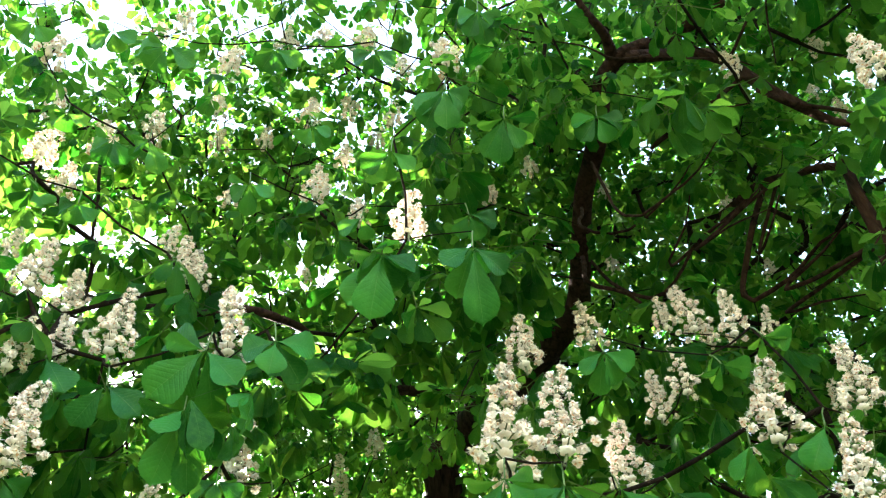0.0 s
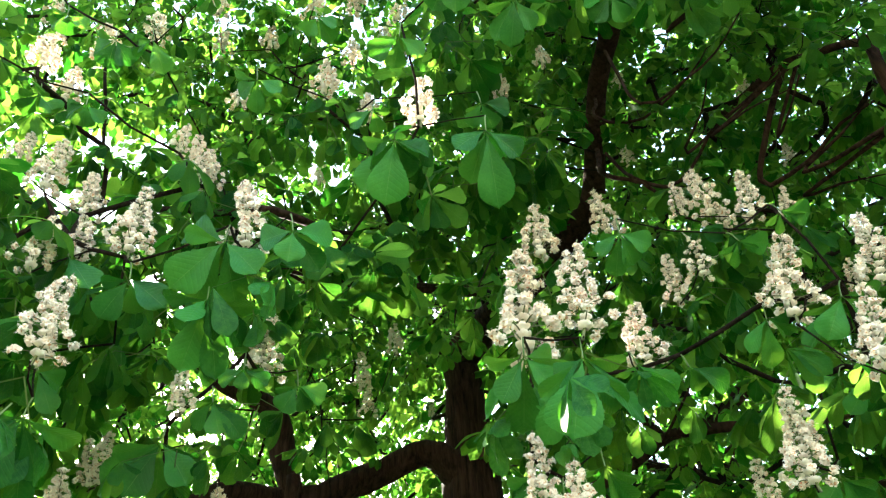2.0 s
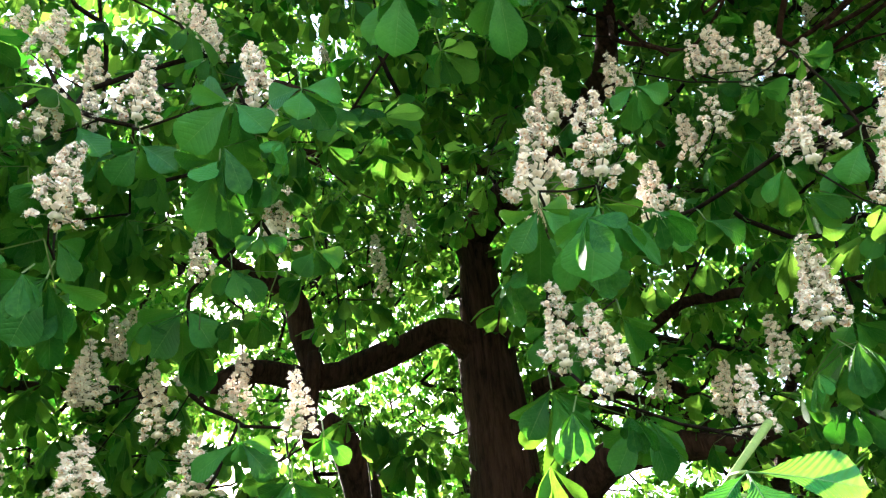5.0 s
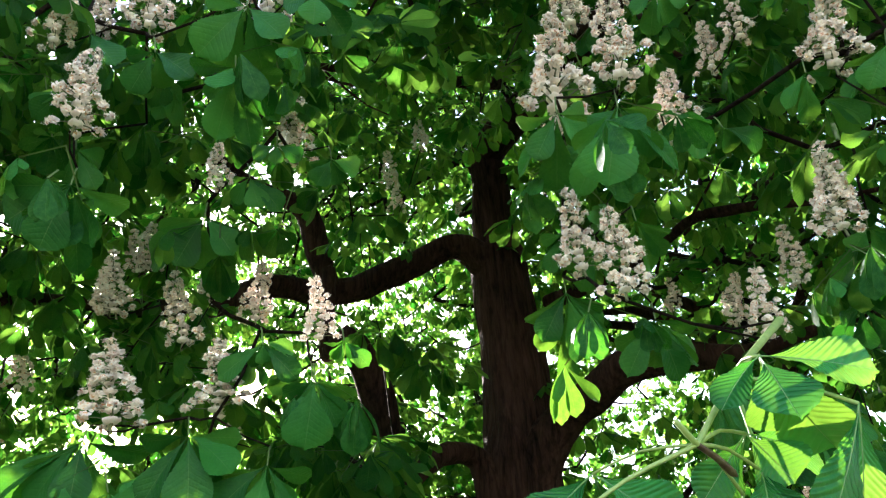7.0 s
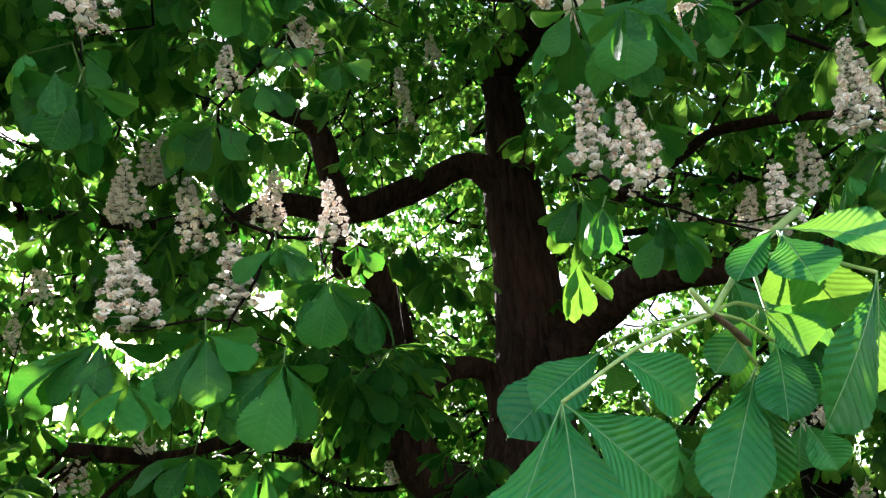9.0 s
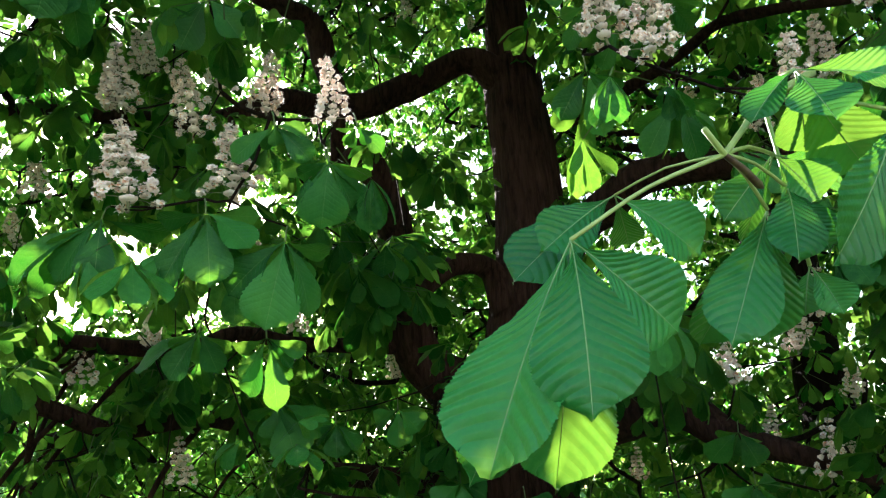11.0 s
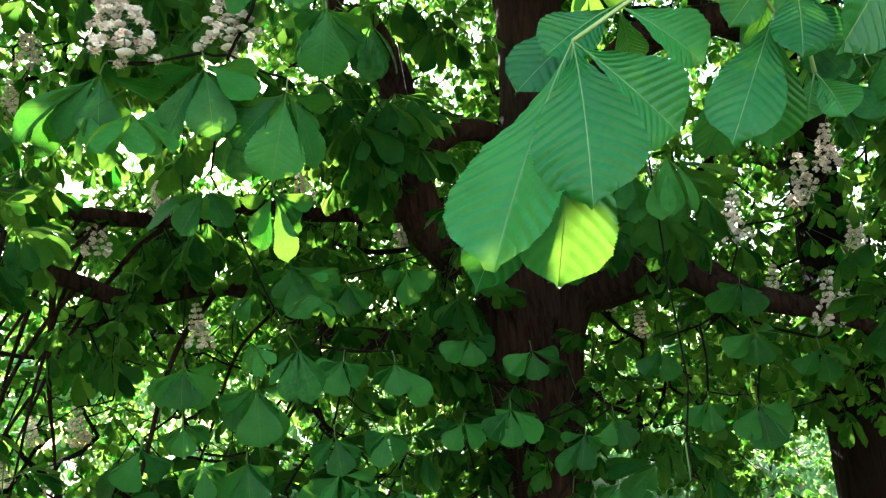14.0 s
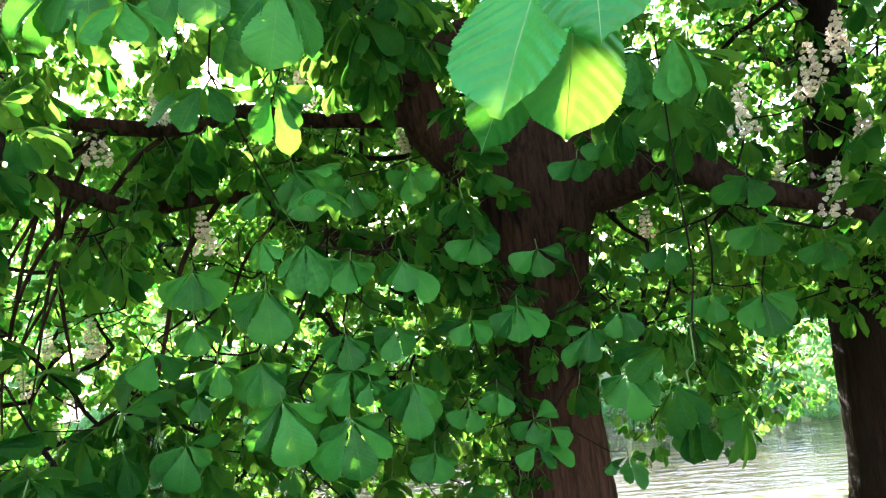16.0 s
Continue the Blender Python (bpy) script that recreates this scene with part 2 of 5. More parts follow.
CANDLES_LOW = [
    (-2.15, 3.24, 3.38, 0.21),
    (-2.24, 3.29, 3.15, 0.19),
    (-1.24, 3.56, 3.16, 0.16),
    (-1.76, 3.71, 2.75, 0.17),
    (-2.08, 3.69, 2.59, 0.23),
    (-1.73, 3.64, 2.73, 0.17),
    (-1.63, 3.81, 2.1, 0.22),
    (-0.77, 4.99, 2.75, 0.19),
    (0.45, 4.8, 2.18, 0.2),
    (0.66, 5.08, 2.03, 0.19),
    (1.42, 4.19, 2.56, 0.27),
    (1.04, 4.13, 2.4, 0.26),
    (1.85, 4.71, 2.36, 0.23),
    (1.32, 3.89, 1.92, 0.25),
    (1.44, 4.99, 2.19, 0.2),
    (1.53, 4.11, 2.71, 0.24),
    (-1.21, 4.33, 2.93, 0.21),
    (-2.94, 5, 1.69, 0.26),
    (-3.44, 5.27, 1.72, 0.21),
    (-3.34, 5.34, 1.39, 0.21),
    (-3.57, 5.19, 1.47, 0.21),
    (-2.76, 5.66, 1.82, 0.14),
    (-3.43, 5.26, 1.09, 0.19),
    (1.83, 4.88, 2.02, 0.16),
]
# each leaf: its hub, then the leaflets: tip, width, turn about the midrib in degrees
NEAR_A = [(0.010, 1.108, 2.080), (0.004, 1.036, 1.861, 0.118, 8), (-0.106, 1.103, 1.818, 0.159, -42), (-0.041, 1.214, 1.811, 0.120, 8), (-0.139, 1.277, 1.821, 0.087, -10), (0.127, 1.170, 1.971, 0.129, 48)]
NEAR_B = [(0.094, 1.244, 2.192), (-0.025, 1.142, 2.079, 0.074, -30), (-0.059, 1.206, 2.065, 0.104, -35), (0.197, 1.258, 2.099, 0.112, 45), (0.125, 1.360, 2.159, 0.051, 10)]
NEAR_C = [(0.286, 1.222, 2.139), (0.190, 1.165, 1.951, 0.089, -10), (0.270, 1.290, 1.974, 0.081, 8), (0.205, 1.362, 1.996, 0.078, 15)]
NEAR_D = [(0.320, 1.226, 2.170), (0.281, 1.156, 2.044, 0.070, 5), (0.356, 1.234, 2.081, 0.061, 20)]
NEAR_E = [(0.349, 1.287, 2.076), (0.327, 1.285, 2.006, 0.049, -15), (0.370, 1.269, 2.001, 0.058, 20)]
NEAR_F = [(0.437, 1.136, 2.221), (0.291, 1.083, 2.010, 0.092, 25), (0.408, 1.178, 2.073, 0.057, 10)]
NEAR_G = [(0.340, 1.159, 2.310), (0.337, 1.085, 2.193, 0.084, 15), (0.362, 1.238, 2.227, 0.076, 5), (0.440, 1.246, 2.199, 0.105, -20), (0.263, 1.150, 2.232, 0.060, -40), (0.478, 1.136, 2.264, 0.086, 60)]
NEAR_H = [(0.317, 1.236, 2.226), (0.235, 1.243, 2.138, 0.059, -20), (0.363, 1.232, 2.152, 0.096, 30), (0.287, 1.346, 2.142, 0.043, 40), (0.456, 1.345, 2.206, 0.117, 50)]
OUTER_LEAVES_ONE = [
    [(-0.082, 1.288, 3.743), (-0.116, 1.382, 3.573, 0.125, 0), (-0.181, 1.387, 3.641, 0.104, -35), (0.007, 1.339, 3.717, 0.113, 55), (-0.066, 1.406, 3.706, 0.100, 20)],
    [(0.182, 1.351, 3.846), (0.198, 1.492, 3.656, 0.120, 12), (0.130, 1.476, 3.760, 0.102, -15), (0.086, 1.354, 3.772, 0.089, -40), (0.274, 1.410, 3.783, 0.090, 40)],
    [(-0.572, 1.478, 3.581), (-0.705, 1.504, 3.440, 0.127, -20), (-0.477, 1.509, 3.475, 0.106, 25), (-0.566, 1.637, 3.488, 0.098, 5), (-0.683, 1.624, 3.488, 0.096, -10), (-0.687, 1.491, 3.642, 0.123, -50)],
]
OUTER_LEAVES_TWO = [
    [(-0.381, 1.465, 3.592), (-0.475, 1.485, 3.573, 0.106, -45), (-0.391, 1.490, 3.493, 0.096, 0), (-0.320, 1.560, 3.521, 0.084, 20), (-0.274, 1.506, 3.590, 0.117, 50)],
    [(-1.101, 1.624, 3.727), (-1.021, 1.660, 3.615, 0.126, 15), (-1.222, 1.702, 3.691, 0.135, -40), (-1.153, 1.757, 3.676, 0.087, 0)],
    [(-0.859, 1.575, 3.557), (-0.745, 1.597, 3.460, 0.101, 25), (-0.940, 1.626, 3.462, 0.095, -20), (-0.867, 1.681, 3.519, 0.073, 0)],
    [(-0.614, 1.551, 3.434), (-0.688, 1.657, 3.280, 0.107, -8), (-0.604, 1.699, 3.278, 0.084, 12), (-0.653, 1.531, 3.339, 0.101, -55), (-0.541, 1.672, 3.363, 0.098, 30)],
]
OUTER_LEAVES_THREE = [
    [(-1.159, 1.781, 3.418), (-1.113, 1.853, 3.314, 0.076, 10), (-1.216, 1.847, 3.351, 0.083, -25), (-1.119, 1.858, 3.410, 0.103, 50)],
    [(-1.009, 1.573, 3.107), (-1.084, 1.619, 2.951, 0.123, -15), (-1.051, 1.753, 2.959, 0.075, 15), (-1.186, 1.618, 3.048, 0.150, -50)],
    [(-0.849, 2.023, 3.306), (-0.949, 2.081, 3.174, 0.135, -12), (-0.765, 2.079, 3.188, 0.108, 20), (-1.066, 2.161, 3.237, 0.140, -40), (-0.901, 2.199, 3.209, 0.121, 0)],
    [(-0.704, 1.987, 3.413), (-0.679, 2.031, 3.323, 0.091, 5), (-0.766, 2.041, 3.358, 0.073, -30), (-0.627, 2.082, 3.341, 0.087, 40)],
    [(-0.615, 1.961, 3.511), (-0.697, 1.987, 3.485, 0.076, -45), (-0.544, 1.999, 3.470, 0.084, 40), (-0.623, 1.981, 3.447, 0.053, 0)],
]
OUTER_LEAVES_FOUR = [
    [(-0.448, 2.003, 3.464), (-0.503, 2.041, 3.397, 0.087, -20), (-0.436, 2.075, 3.418, 0.067, 15), (-0.372, 2.055, 3.438, 0.100, 50)],
    [(0.349, 1.548, 3.146), (0.303, 1.631, 2.973, 0.162, -6), (0.490, 1.680, 3.034, 0.117, 55), (0.246, 1.727, 3.018, 0.089, -25), (0.427, 1.684, 3.075, 0.107, 20), (0.292, 1.618, 3.117, 0.108, -50)],
    [(0.227, 1.690, 3.274), (0.157, 1.750, 3.170, 0.093, -20), (0.296, 1.737, 3.196, 0.089, 35), (0.112, 1.829, 3.174, 0.084, -55), (0.214, 1.876, 3.152, 0.108, 0), (0.309, 1.752, 3.295, 0.101, 40)],
    [(0.595, 1.920, 3.390), (0.708, 1.984, 3.321, 0.106, 20), (0.647, 1.991, 3.387, 0.074, -20)],
]
OUTER_LEAVES_FIVE = [
    [(0.785, 2.012, 3.435), (0.909, 2.062, 3.381, 0.095, 30), (0.829, 2.087, 3.399, 0.072, 0)],
    [(1.068, 1.615, 3.700), (1.158, 1.624, 3.690, 0.090, 10)],
    [(0.932, 1.672, 3.643), (1.024, 1.682, 3.631, 0.083, -8)],
    [(0.599, 1.713, 3.751), (0.526, 1.762, 3.701, 0.075, -40), (0.696, 1.743, 3.717, 0.084, 40), (0.643, 1.799, 3.688, 0.078, 15), (0.586, 1.829, 3.673, 0.077, -10)],
    [(1.178, 1.728, 3.436), (1.113, 1.791, 3.328, 0.101, -5), (1.083, 1.858, 3.345, 0.077, -50), (1.270, 1.802, 3.414, 0.086, 40)],
    [(0.998, 1.840, 3.466), (0.936, 1.911, 3.393, 0.075, -35), (1.013, 1.961, 3.369, 0.080, 10), (1.067, 1.891, 3.456, 0.096, 50)],
    [(1.227, 2.009, 3.358), (1.123, 2.030, 3.338, 0.067, -10)],
]
OUTER_LEAVES_SIX = [
    [(1.236, 1.890, 3.265), (1.175, 1.964, 3.189, 0.073, -20), (1.266, 1.976, 3.204, 0.077, 20), (1.321, 1.922, 3.230, 0.102, 50)],
    [(1.126, 2.087, 3.062), (1.071, 2.116, 3.003, 0.081, -15), (1.177, 2.145, 3.000, 0.076, 25), (1.053, 2.248, 2.952, 0.076, -30)],
    [(0.230, 1.959, 3.065), (0.178, 2.037, 2.985, 0.065, -25), (0.242, 2.070, 3.007, 0.064, 20)],
    [(0.316, 1.999, 3.023), (0.264, 2.080, 2.939, 0.065, -15), (0.367, 2.098, 2.976, 0.069, 35)],
    [(0.432, 1.946, 3.076), (0.479, 2.092, 2.995, 0.073, 30)],
    [(0.211, 2.003, 2.899), (0.131, 2.055, 2.784, 0.090, -20), (0.245, 2.098, 2.746, 0.091, 15), (0.203, 2.237, 2.701, 0.068, 0), (0.305, 2.105, 2.818, 0.091, 45)],
]
OUTER_LEAVES_SEVEN = [
    [(0.461, 2.110, 2.846), (0.364, 2.179, 2.710, 0.088, -18), (0.510, 2.199, 2.687, 0.096, 15), (0.575, 2.220, 2.741, 0.098, 45), (0.462, 2.247, 2.754, 0.079, 0)],
    [(-0.500, 2.063, 2.738), (-0.532, 2.113, 2.562, 0.152, -5), (-0.456, 2.156, 2.636, 0.111, 45)],
    [(-0.646, 2.046, 2.856), (-0.773, 2.064, 2.769, 0.081, -25), (-0.553, 2.085, 2.754, 0.079, 15), (-0.568, 2.092, 2.843, 0.094, 55), (-0.652, 2.073, 2.807, 0.058, 10)],
    [(-0.444, 2.196, 2.917), (-0.379, 2.239, 2.845, 0.063, 30), (-0.478, 2.240, 2.875, 0.055, -20)],
    [(-1.093, 2.001, 2.604), (-1.099, 2.009, 2.434, 0.116, -8), (-1.220, 2.035, 2.456, 0.101, -45), (-1.332, 2.092, 2.446, 0.105, -30), (-1.339, 2.025, 2.459, 0.101, -55)],
]
OUTER_LEAVES_EIGHT = [
    [(-0.821, 2.024, 2.601), (-0.802, 2.032, 2.399, 0.136, 5), (-0.949, 2.051, 2.403, 0.105, -35), (-0.700, 2.034, 2.491, 0.129, 50), (-0.769, 2.107, 2.474, 0.083, 25)],
    [(-0.619, 2.064, 2.516), (-0.677, 2.094, 2.292, 0.169, -12), (-0.775, 2.089, 2.389, 0.139, -45), (-0.579, 2.144, 2.327, 0.110, 45), (-0.666, 2.169, 2.362, 0.123, 10)],
    [(-0.917, 2.248, 2.346), (-1.004, 2.257, 2.222, 0.102, -25), (-0.867, 2.266, 2.227, 0.088, 20), (-0.947, 2.299, 2.270, 0.061, 0), (-1.116, 2.287, 2.267, 0.119, -55)],
    [(-0.716, 2.223, 2.305), (-0.789, 2.301, 2.165, 0.077, -25), (-0.699, 2.262, 2.108, 0.083, 12), (-0.664, 2.281, 2.230, 0.083, 50)],
]
OUTER_LEAVES_NINE = [
    [(-0.517, 2.102, 2.769), (-0.541, 2.112, 2.586, 0.131, -6), (-0.462, 2.161, 2.656, 0.102, 45)],
    [(0.130, 1.128, 4.452), (0.056, 1.233, 4.377, 0.104, -15), (0.135, 1.225, 4.341, 0.109, 10), (0.027, 1.203, 4.438, 0.116, -45), (0.201, 1.187, 4.454, 0.121, 50)],
    [(0.283, 1.023, 4.899), (0.241, 1.099, 4.844, 0.083, -20), (0.314, 1.123, 4.822, 0.092, 10), (0.372, 1.069, 4.898, 0.108, 50), (0.207, 1.057, 4.916, 0.101, -50)],
    [(0.344, 1.254, 4.471), (0.324, 1.376, 4.355, 0.092, 0), (0.266, 1.374, 4.410, 0.080, -25), (0.404, 1.348, 4.422, 0.093, 30)],
]
OUTER_LEAVES_TEN = [
    [(0.748, 1.387, 4.726), (0.682, 1.469, 4.668, 0.095, -20), (0.794, 1.469, 4.662, 0.095, 20), (0.858, 1.429, 4.726, 0.109, 55), (0.651, 1.429, 4.737, 0.109, -55)],
    [(-1.057, 1.321, 5.372), (-1.141, 1.393, 5.284, 0.144, -25), (-0.938, 1.394, 5.311, 0.134, 30), (-1.205, 1.361, 5.387, 0.147, -55), (-1.041, 1.398, 5.363, 0.093, 10)],
    [(-0.582, 1.333, 5.338), (-0.646, 1.410, 5.283, 0.124, -20), (-0.545, 1.406, 5.281, 0.092, 10), (-0.471, 1.402, 5.305, 0.122, 45)],
    [(-1.279, 1.604, 5.045), (-1.318, 1.688, 4.958, 0.130, -20), (-1.228, 1.694, 4.974, 0.117, 15), (-1.387, 1.653, 5.038, 0.127, -55)],
    [(-1.088, 1.559, 4.943), (-1.048, 1.666, 4.835, 0.101, 8), (-1.153, 1.595, 4.944, 0.111, -50)],
]
OUTER_LEAVES_ELEVEN = [
    [(-1.584, 1.722, 4.846), (-1.668, 1.791, 4.798, 0.122, -35), (-1.520, 1.780, 4.774, 0.116, 20), (-1.616, 1.819, 4.812, 0.096, 0)],
    [(-0.629, 1.600, 4.637), (-0.642, 1.704, 4.559, 0.081, -8), (-0.537, 1.640, 4.602, 0.111, 50), (-0.709, 1.660, 4.634, 0.095, -45)],
    [(-0.130, 1.262, 5.117), (-0.138, 1.346, 5.054, 0.100, 0), (-0.042, 1.308, 5.102, 0.115, 45), (-0.219, 1.308, 5.111, 0.115, -45)],
    [(-0.376, 1.419, 4.761), (-0.419, 1.472, 4.723, 0.098, -25), (-0.304, 1.457, 4.753, 0.111, 50), (-0.328, 1.507, 4.717, 0.076, 20)],
    [(-1.221, 1.550, 4.455), (-1.240, 1.614, 4.408, 0.093, -10), (-1.173, 1.615, 4.429, 0.082, 35), (-1.302, 1.585, 4.458, 0.104, -50)],
]
OUTER_LEAVES_TWELVE = [
    [(-0.056, 1.248, 4.246), (-0.155, 1.295, 4.215, 0.090, -30), (0.016, 1.298, 4.204, 0.083, 40), (-0.083, 1.341, 4.215, 0.079, 0)],
    [(-1.516, 1.559, 5.216), (-1.531, 1.630, 5.163, 0.101, 0), (-1.450, 1.619, 5.192, 0.106, 40), (-1.602, 1.599, 5.216, 0.115, -45)],
    [(-0.185, 1.649, 4.452), (-0.273, 1.700, 4.417, 0.096, -40), (-0.168, 1.730, 4.415, 0.075, 10)],
    [(0.224, 1.640, 4.437), (0.264, 1.718, 4.376, 0.089, 15), (0.184, 1.721, 4.403, 0.078, -20), (0.333, 1.678, 4.428, 0.101, 50)],
    [(-1.302, 1.267, 5.426), (-1.405, 1.317, 5.393, 0.132, -40), (-1.288, 1.355, 5.383, 0.101, 0), (-1.210, 1.315, 5.410, 0.122, 45)],
]
OUTER_LEAVES_THIRTEEN = [
    [(-1.606, 1.200, 5.366), (-1.682, 1.259, 5.326, 0.141, -40), (-1.557, 1.276, 5.331, 0.114, 30)],
]
LOW_LEAVES_ONE = [
    [(-1.022, 2.952, 1.411), (-0.981, 2.961, 1.176, 0.174, 8), (-1.108, 3.004, 1.220, 0.139, -25), (-0.945, 3.070, 1.236, 0.140, 50)],
    [(-0.789, 2.996, 1.322), (-0.769, 3.002, 1.097, 0.144, 12), (-0.915, 3.015, 1.116, 0.144, -22), (-0.671, 3.100, 1.223, 0.141, 50)],
    [(-1.380, 2.936, 1.299), (-1.413, 2.931, 1.123, 0.146, -6), (-1.540, 2.963, 1.175, 0.127, -40), (-1.364, 3.031, 1.186, 0.118, 40)],
    [(-1.031, 2.918, 1.816), (-1.026, 2.920, 1.610, 0.174, 5), (-1.167, 2.946, 1.702, 0.154, -35), (-0.984, 3.025, 1.618, 0.139, 40)],
    [(-0.553, 3.010, 1.427), (-0.552, 3.012, 1.221, 0.125, 5), (-0.641, 3.045, 1.293, 0.113, -30), (-0.509, 3.114, 1.251, 0.110, 45)],
]
LOW_LEAVES_TWO = [
    [(-0.767, 2.991, 1.491), (-0.838, 2.980, 1.335, 0.109, -15), (-0.928, 3.027, 1.369, 0.145, -45), (-0.753, 3.064, 1.382, 0.100, 30)],
    [(-0.705, 3.002, 1.444), (-0.732, 2.989, 1.356, 0.070, -10), (-0.656, 3.053, 1.400, 0.087, 45), (-0.692, 3.072, 1.373, 0.061, 20)],
    [(-1.239, 2.933, 1.566), (-1.234, 2.926, 1.441, 0.089, 5), (-1.332, 2.952, 1.479, 0.100, -35), (-1.194, 3.004, 1.509, 0.115, 50)],
    [(-1.301, 2.910, 1.715), (-1.297, 2.903, 1.600, 0.093, 5), (-1.382, 2.951, 1.627, 0.095, -35), (-1.239, 2.984, 1.648, 0.121, 50)],
    [(-1.102, 2.988, 1.558), (-1.095, 2.987, 1.390, 0.157, 5), (-1.216, 3.021, 1.428, 0.126, -35), (-1.063, 3.066, 1.437, 0.125, 40)],
]
LOW_LEAVES_THREE = [
    [(-1.473, 2.940, 1.642), (-1.536, 2.928, 1.502, 0.140, -15), (-1.425, 2.988, 1.527, 0.114, 40), (-1.691, 3.040, 1.440, 0.136, -45)],
    [(-1.345, 2.983, 1.461), (-1.336, 2.974, 1.363, 0.087, 5), (-1.400, 3.005, 1.394, 0.086, -35)],
    [(-0.726, 2.973, 1.885), (-0.761, 2.962, 1.762, 0.110, -15), (-0.677, 3.017, 1.803, 0.134, 40), (-0.836, 3.017, 1.835, 0.134, -45)],
    [(-0.544, 2.994, 1.865), (-0.536, 2.988, 1.744, 0.106, 5), (-0.449, 3.052, 1.707, 0.123, 30), (-0.592, 3.049, 1.782, 0.102, -40)],
    [(-0.779, 2.995, 1.625), (-0.761, 2.992, 1.487, 0.115, 8), (-0.865, 3.027, 1.526, 0.115, -35), (-0.723, 3.084, 1.508, 0.097, 40)],
]
LOW_LEAVES_FOUR = [
    [(-0.595, 3.015, 1.624), (-0.627, 3.004, 1.502, 0.087, -10), (-0.557, 3.060, 1.522, 0.100, 30), (-0.680, 3.065, 1.546, 0.105, -45)],
    [(-1.318, 2.957, 1.915), (-1.328, 2.952, 1.766, 0.149, 0), (-1.447, 2.986, 1.801, 0.120, -40), (-1.247, 3.030, 1.779, 0.159, 35)],
    [(-1.001, 3.301, 2.324), (-0.940, 3.312, 2.099, 0.193, 15), (-1.020, 3.315, 2.176, 0.160, -15), (-0.832, 3.354, 2.186, 0.183, 50)],
    [(-0.779, 3.335, 2.229), (-0.777, 3.329, 2.092, 0.122, 5), (-0.694, 3.355, 2.120, 0.120, 35), (-0.868, 3.353, 2.162, 0.129, -40)],
    [(-0.527, 3.357, 2.270), (-0.532, 3.353, 2.117, 0.121, 0), (-0.448, 3.375, 2.177, 0.166, 45), (-0.620, 3.373, 2.214, 0.133, -45)],
]
LOW_LEAVES_FIVE = [
    [(-0.158, 3.461, 1.665), (-0.165, 3.457, 1.509, 0.117, 0), (-0.053, 3.487, 1.530, 0.132, 35), (-0.260, 3.483, 1.554, 0.132, -35), (-0.200, 3.483, 1.611, 0.152, -55)],
    [(-0.357, 3.444, 1.629), (-0.420, 3.428, 1.526, 0.114, -20), (-0.300, 3.461, 1.523, 0.124, 30), (-0.487, 3.455, 1.584, 0.132, -50)],
    [(0.133, 3.506, 1.537), (0.100, 3.497, 1.397, 0.131, -5), (0.015, 3.510, 1.382, 0.109, -35), (0.172, 3.539, 1.457, 0.124, 50)],
    [(0.258, 3.513, 1.594), (0.309, 3.512, 1.466, 0.114, 20), (0.218, 3.521, 1.481, 0.090, -20)],
    [(-0.149, 3.616, 1.176), (-0.162, 3.605, 1.072, 0.092, 0), (-0.238, 3.614, 1.104, 0.107, -40), (-0.048, 3.644, 1.201, 0.133, 55)],
]
LOW_LEAVES_SIX = [
    [(-0.081, 3.627, 1.137), (-0.019, 3.624, 1.044, 0.106, 25), (-0.130, 3.633, 1.034, 0.075, -15)],
    [(-0.150, 3.627, 1.065), (-0.230, 3.609, 0.971, 0.103, -20), (-0.096, 3.640, 1.001, 0.096, 25), (0.002, 3.675, 0.961, 0.106, 50)],
    [(0.247, 3.437, 1.343), (0.278, 3.442, 1.145, 0.112, 15), (0.180, 3.445, 1.210, 0.101, -20), (0.365, 3.484, 1.210, 0.135, 45), (0.138, 3.455, 1.258, 0.120, -50)],
    [(0.793, 3.367, 1.596), (0.809, 3.367, 1.425, 0.161, 12), (0.724, 3.373, 1.467, 0.132, -30), (0.899, 3.412, 1.474, 0.137, 50)],
    [(0.646, 3.551, 1.620), (0.649, 3.544, 1.497, 0.108, 8), (0.559, 3.551, 1.531, 0.120, -35)],
]
LOW_LEAVES_SEVEN = [
    [(0.240, 3.782, 0.954), (0.293, 3.783, 0.805, 0.077, 25), (0.230, 3.794, 0.833, 0.057, -15)],
    [(0.163, 3.776, 0.938), (0.150, 3.760, 0.883, 0.060, 0)],
    [(0.169, 3.533, 2.259), (0.056, 3.510, 2.176, 0.128, -30), (0.180, 3.545, 2.156, 0.098, 10)],
    [(0.310, 3.541, 2.328), (0.213, 3.520, 2.238, 0.122, -30), (0.321, 3.554, 2.218, 0.112, 5), (0.409, 3.582, 2.224, 0.139, 40)],
    [(0.845, 3.522, 2.090), (0.705, 3.498, 1.981, 0.140, -30), (0.904, 3.542, 1.956, 0.134, 25), (0.812, 3.548, 2.003, 0.108, 0)],
    [(0.878, 3.547, 1.887), (0.751, 3.524, 1.789, 0.125, -35), (0.877, 3.562, 1.748, 0.145, 0), (0.993, 3.582, 1.864, 0.174, 55)],
]
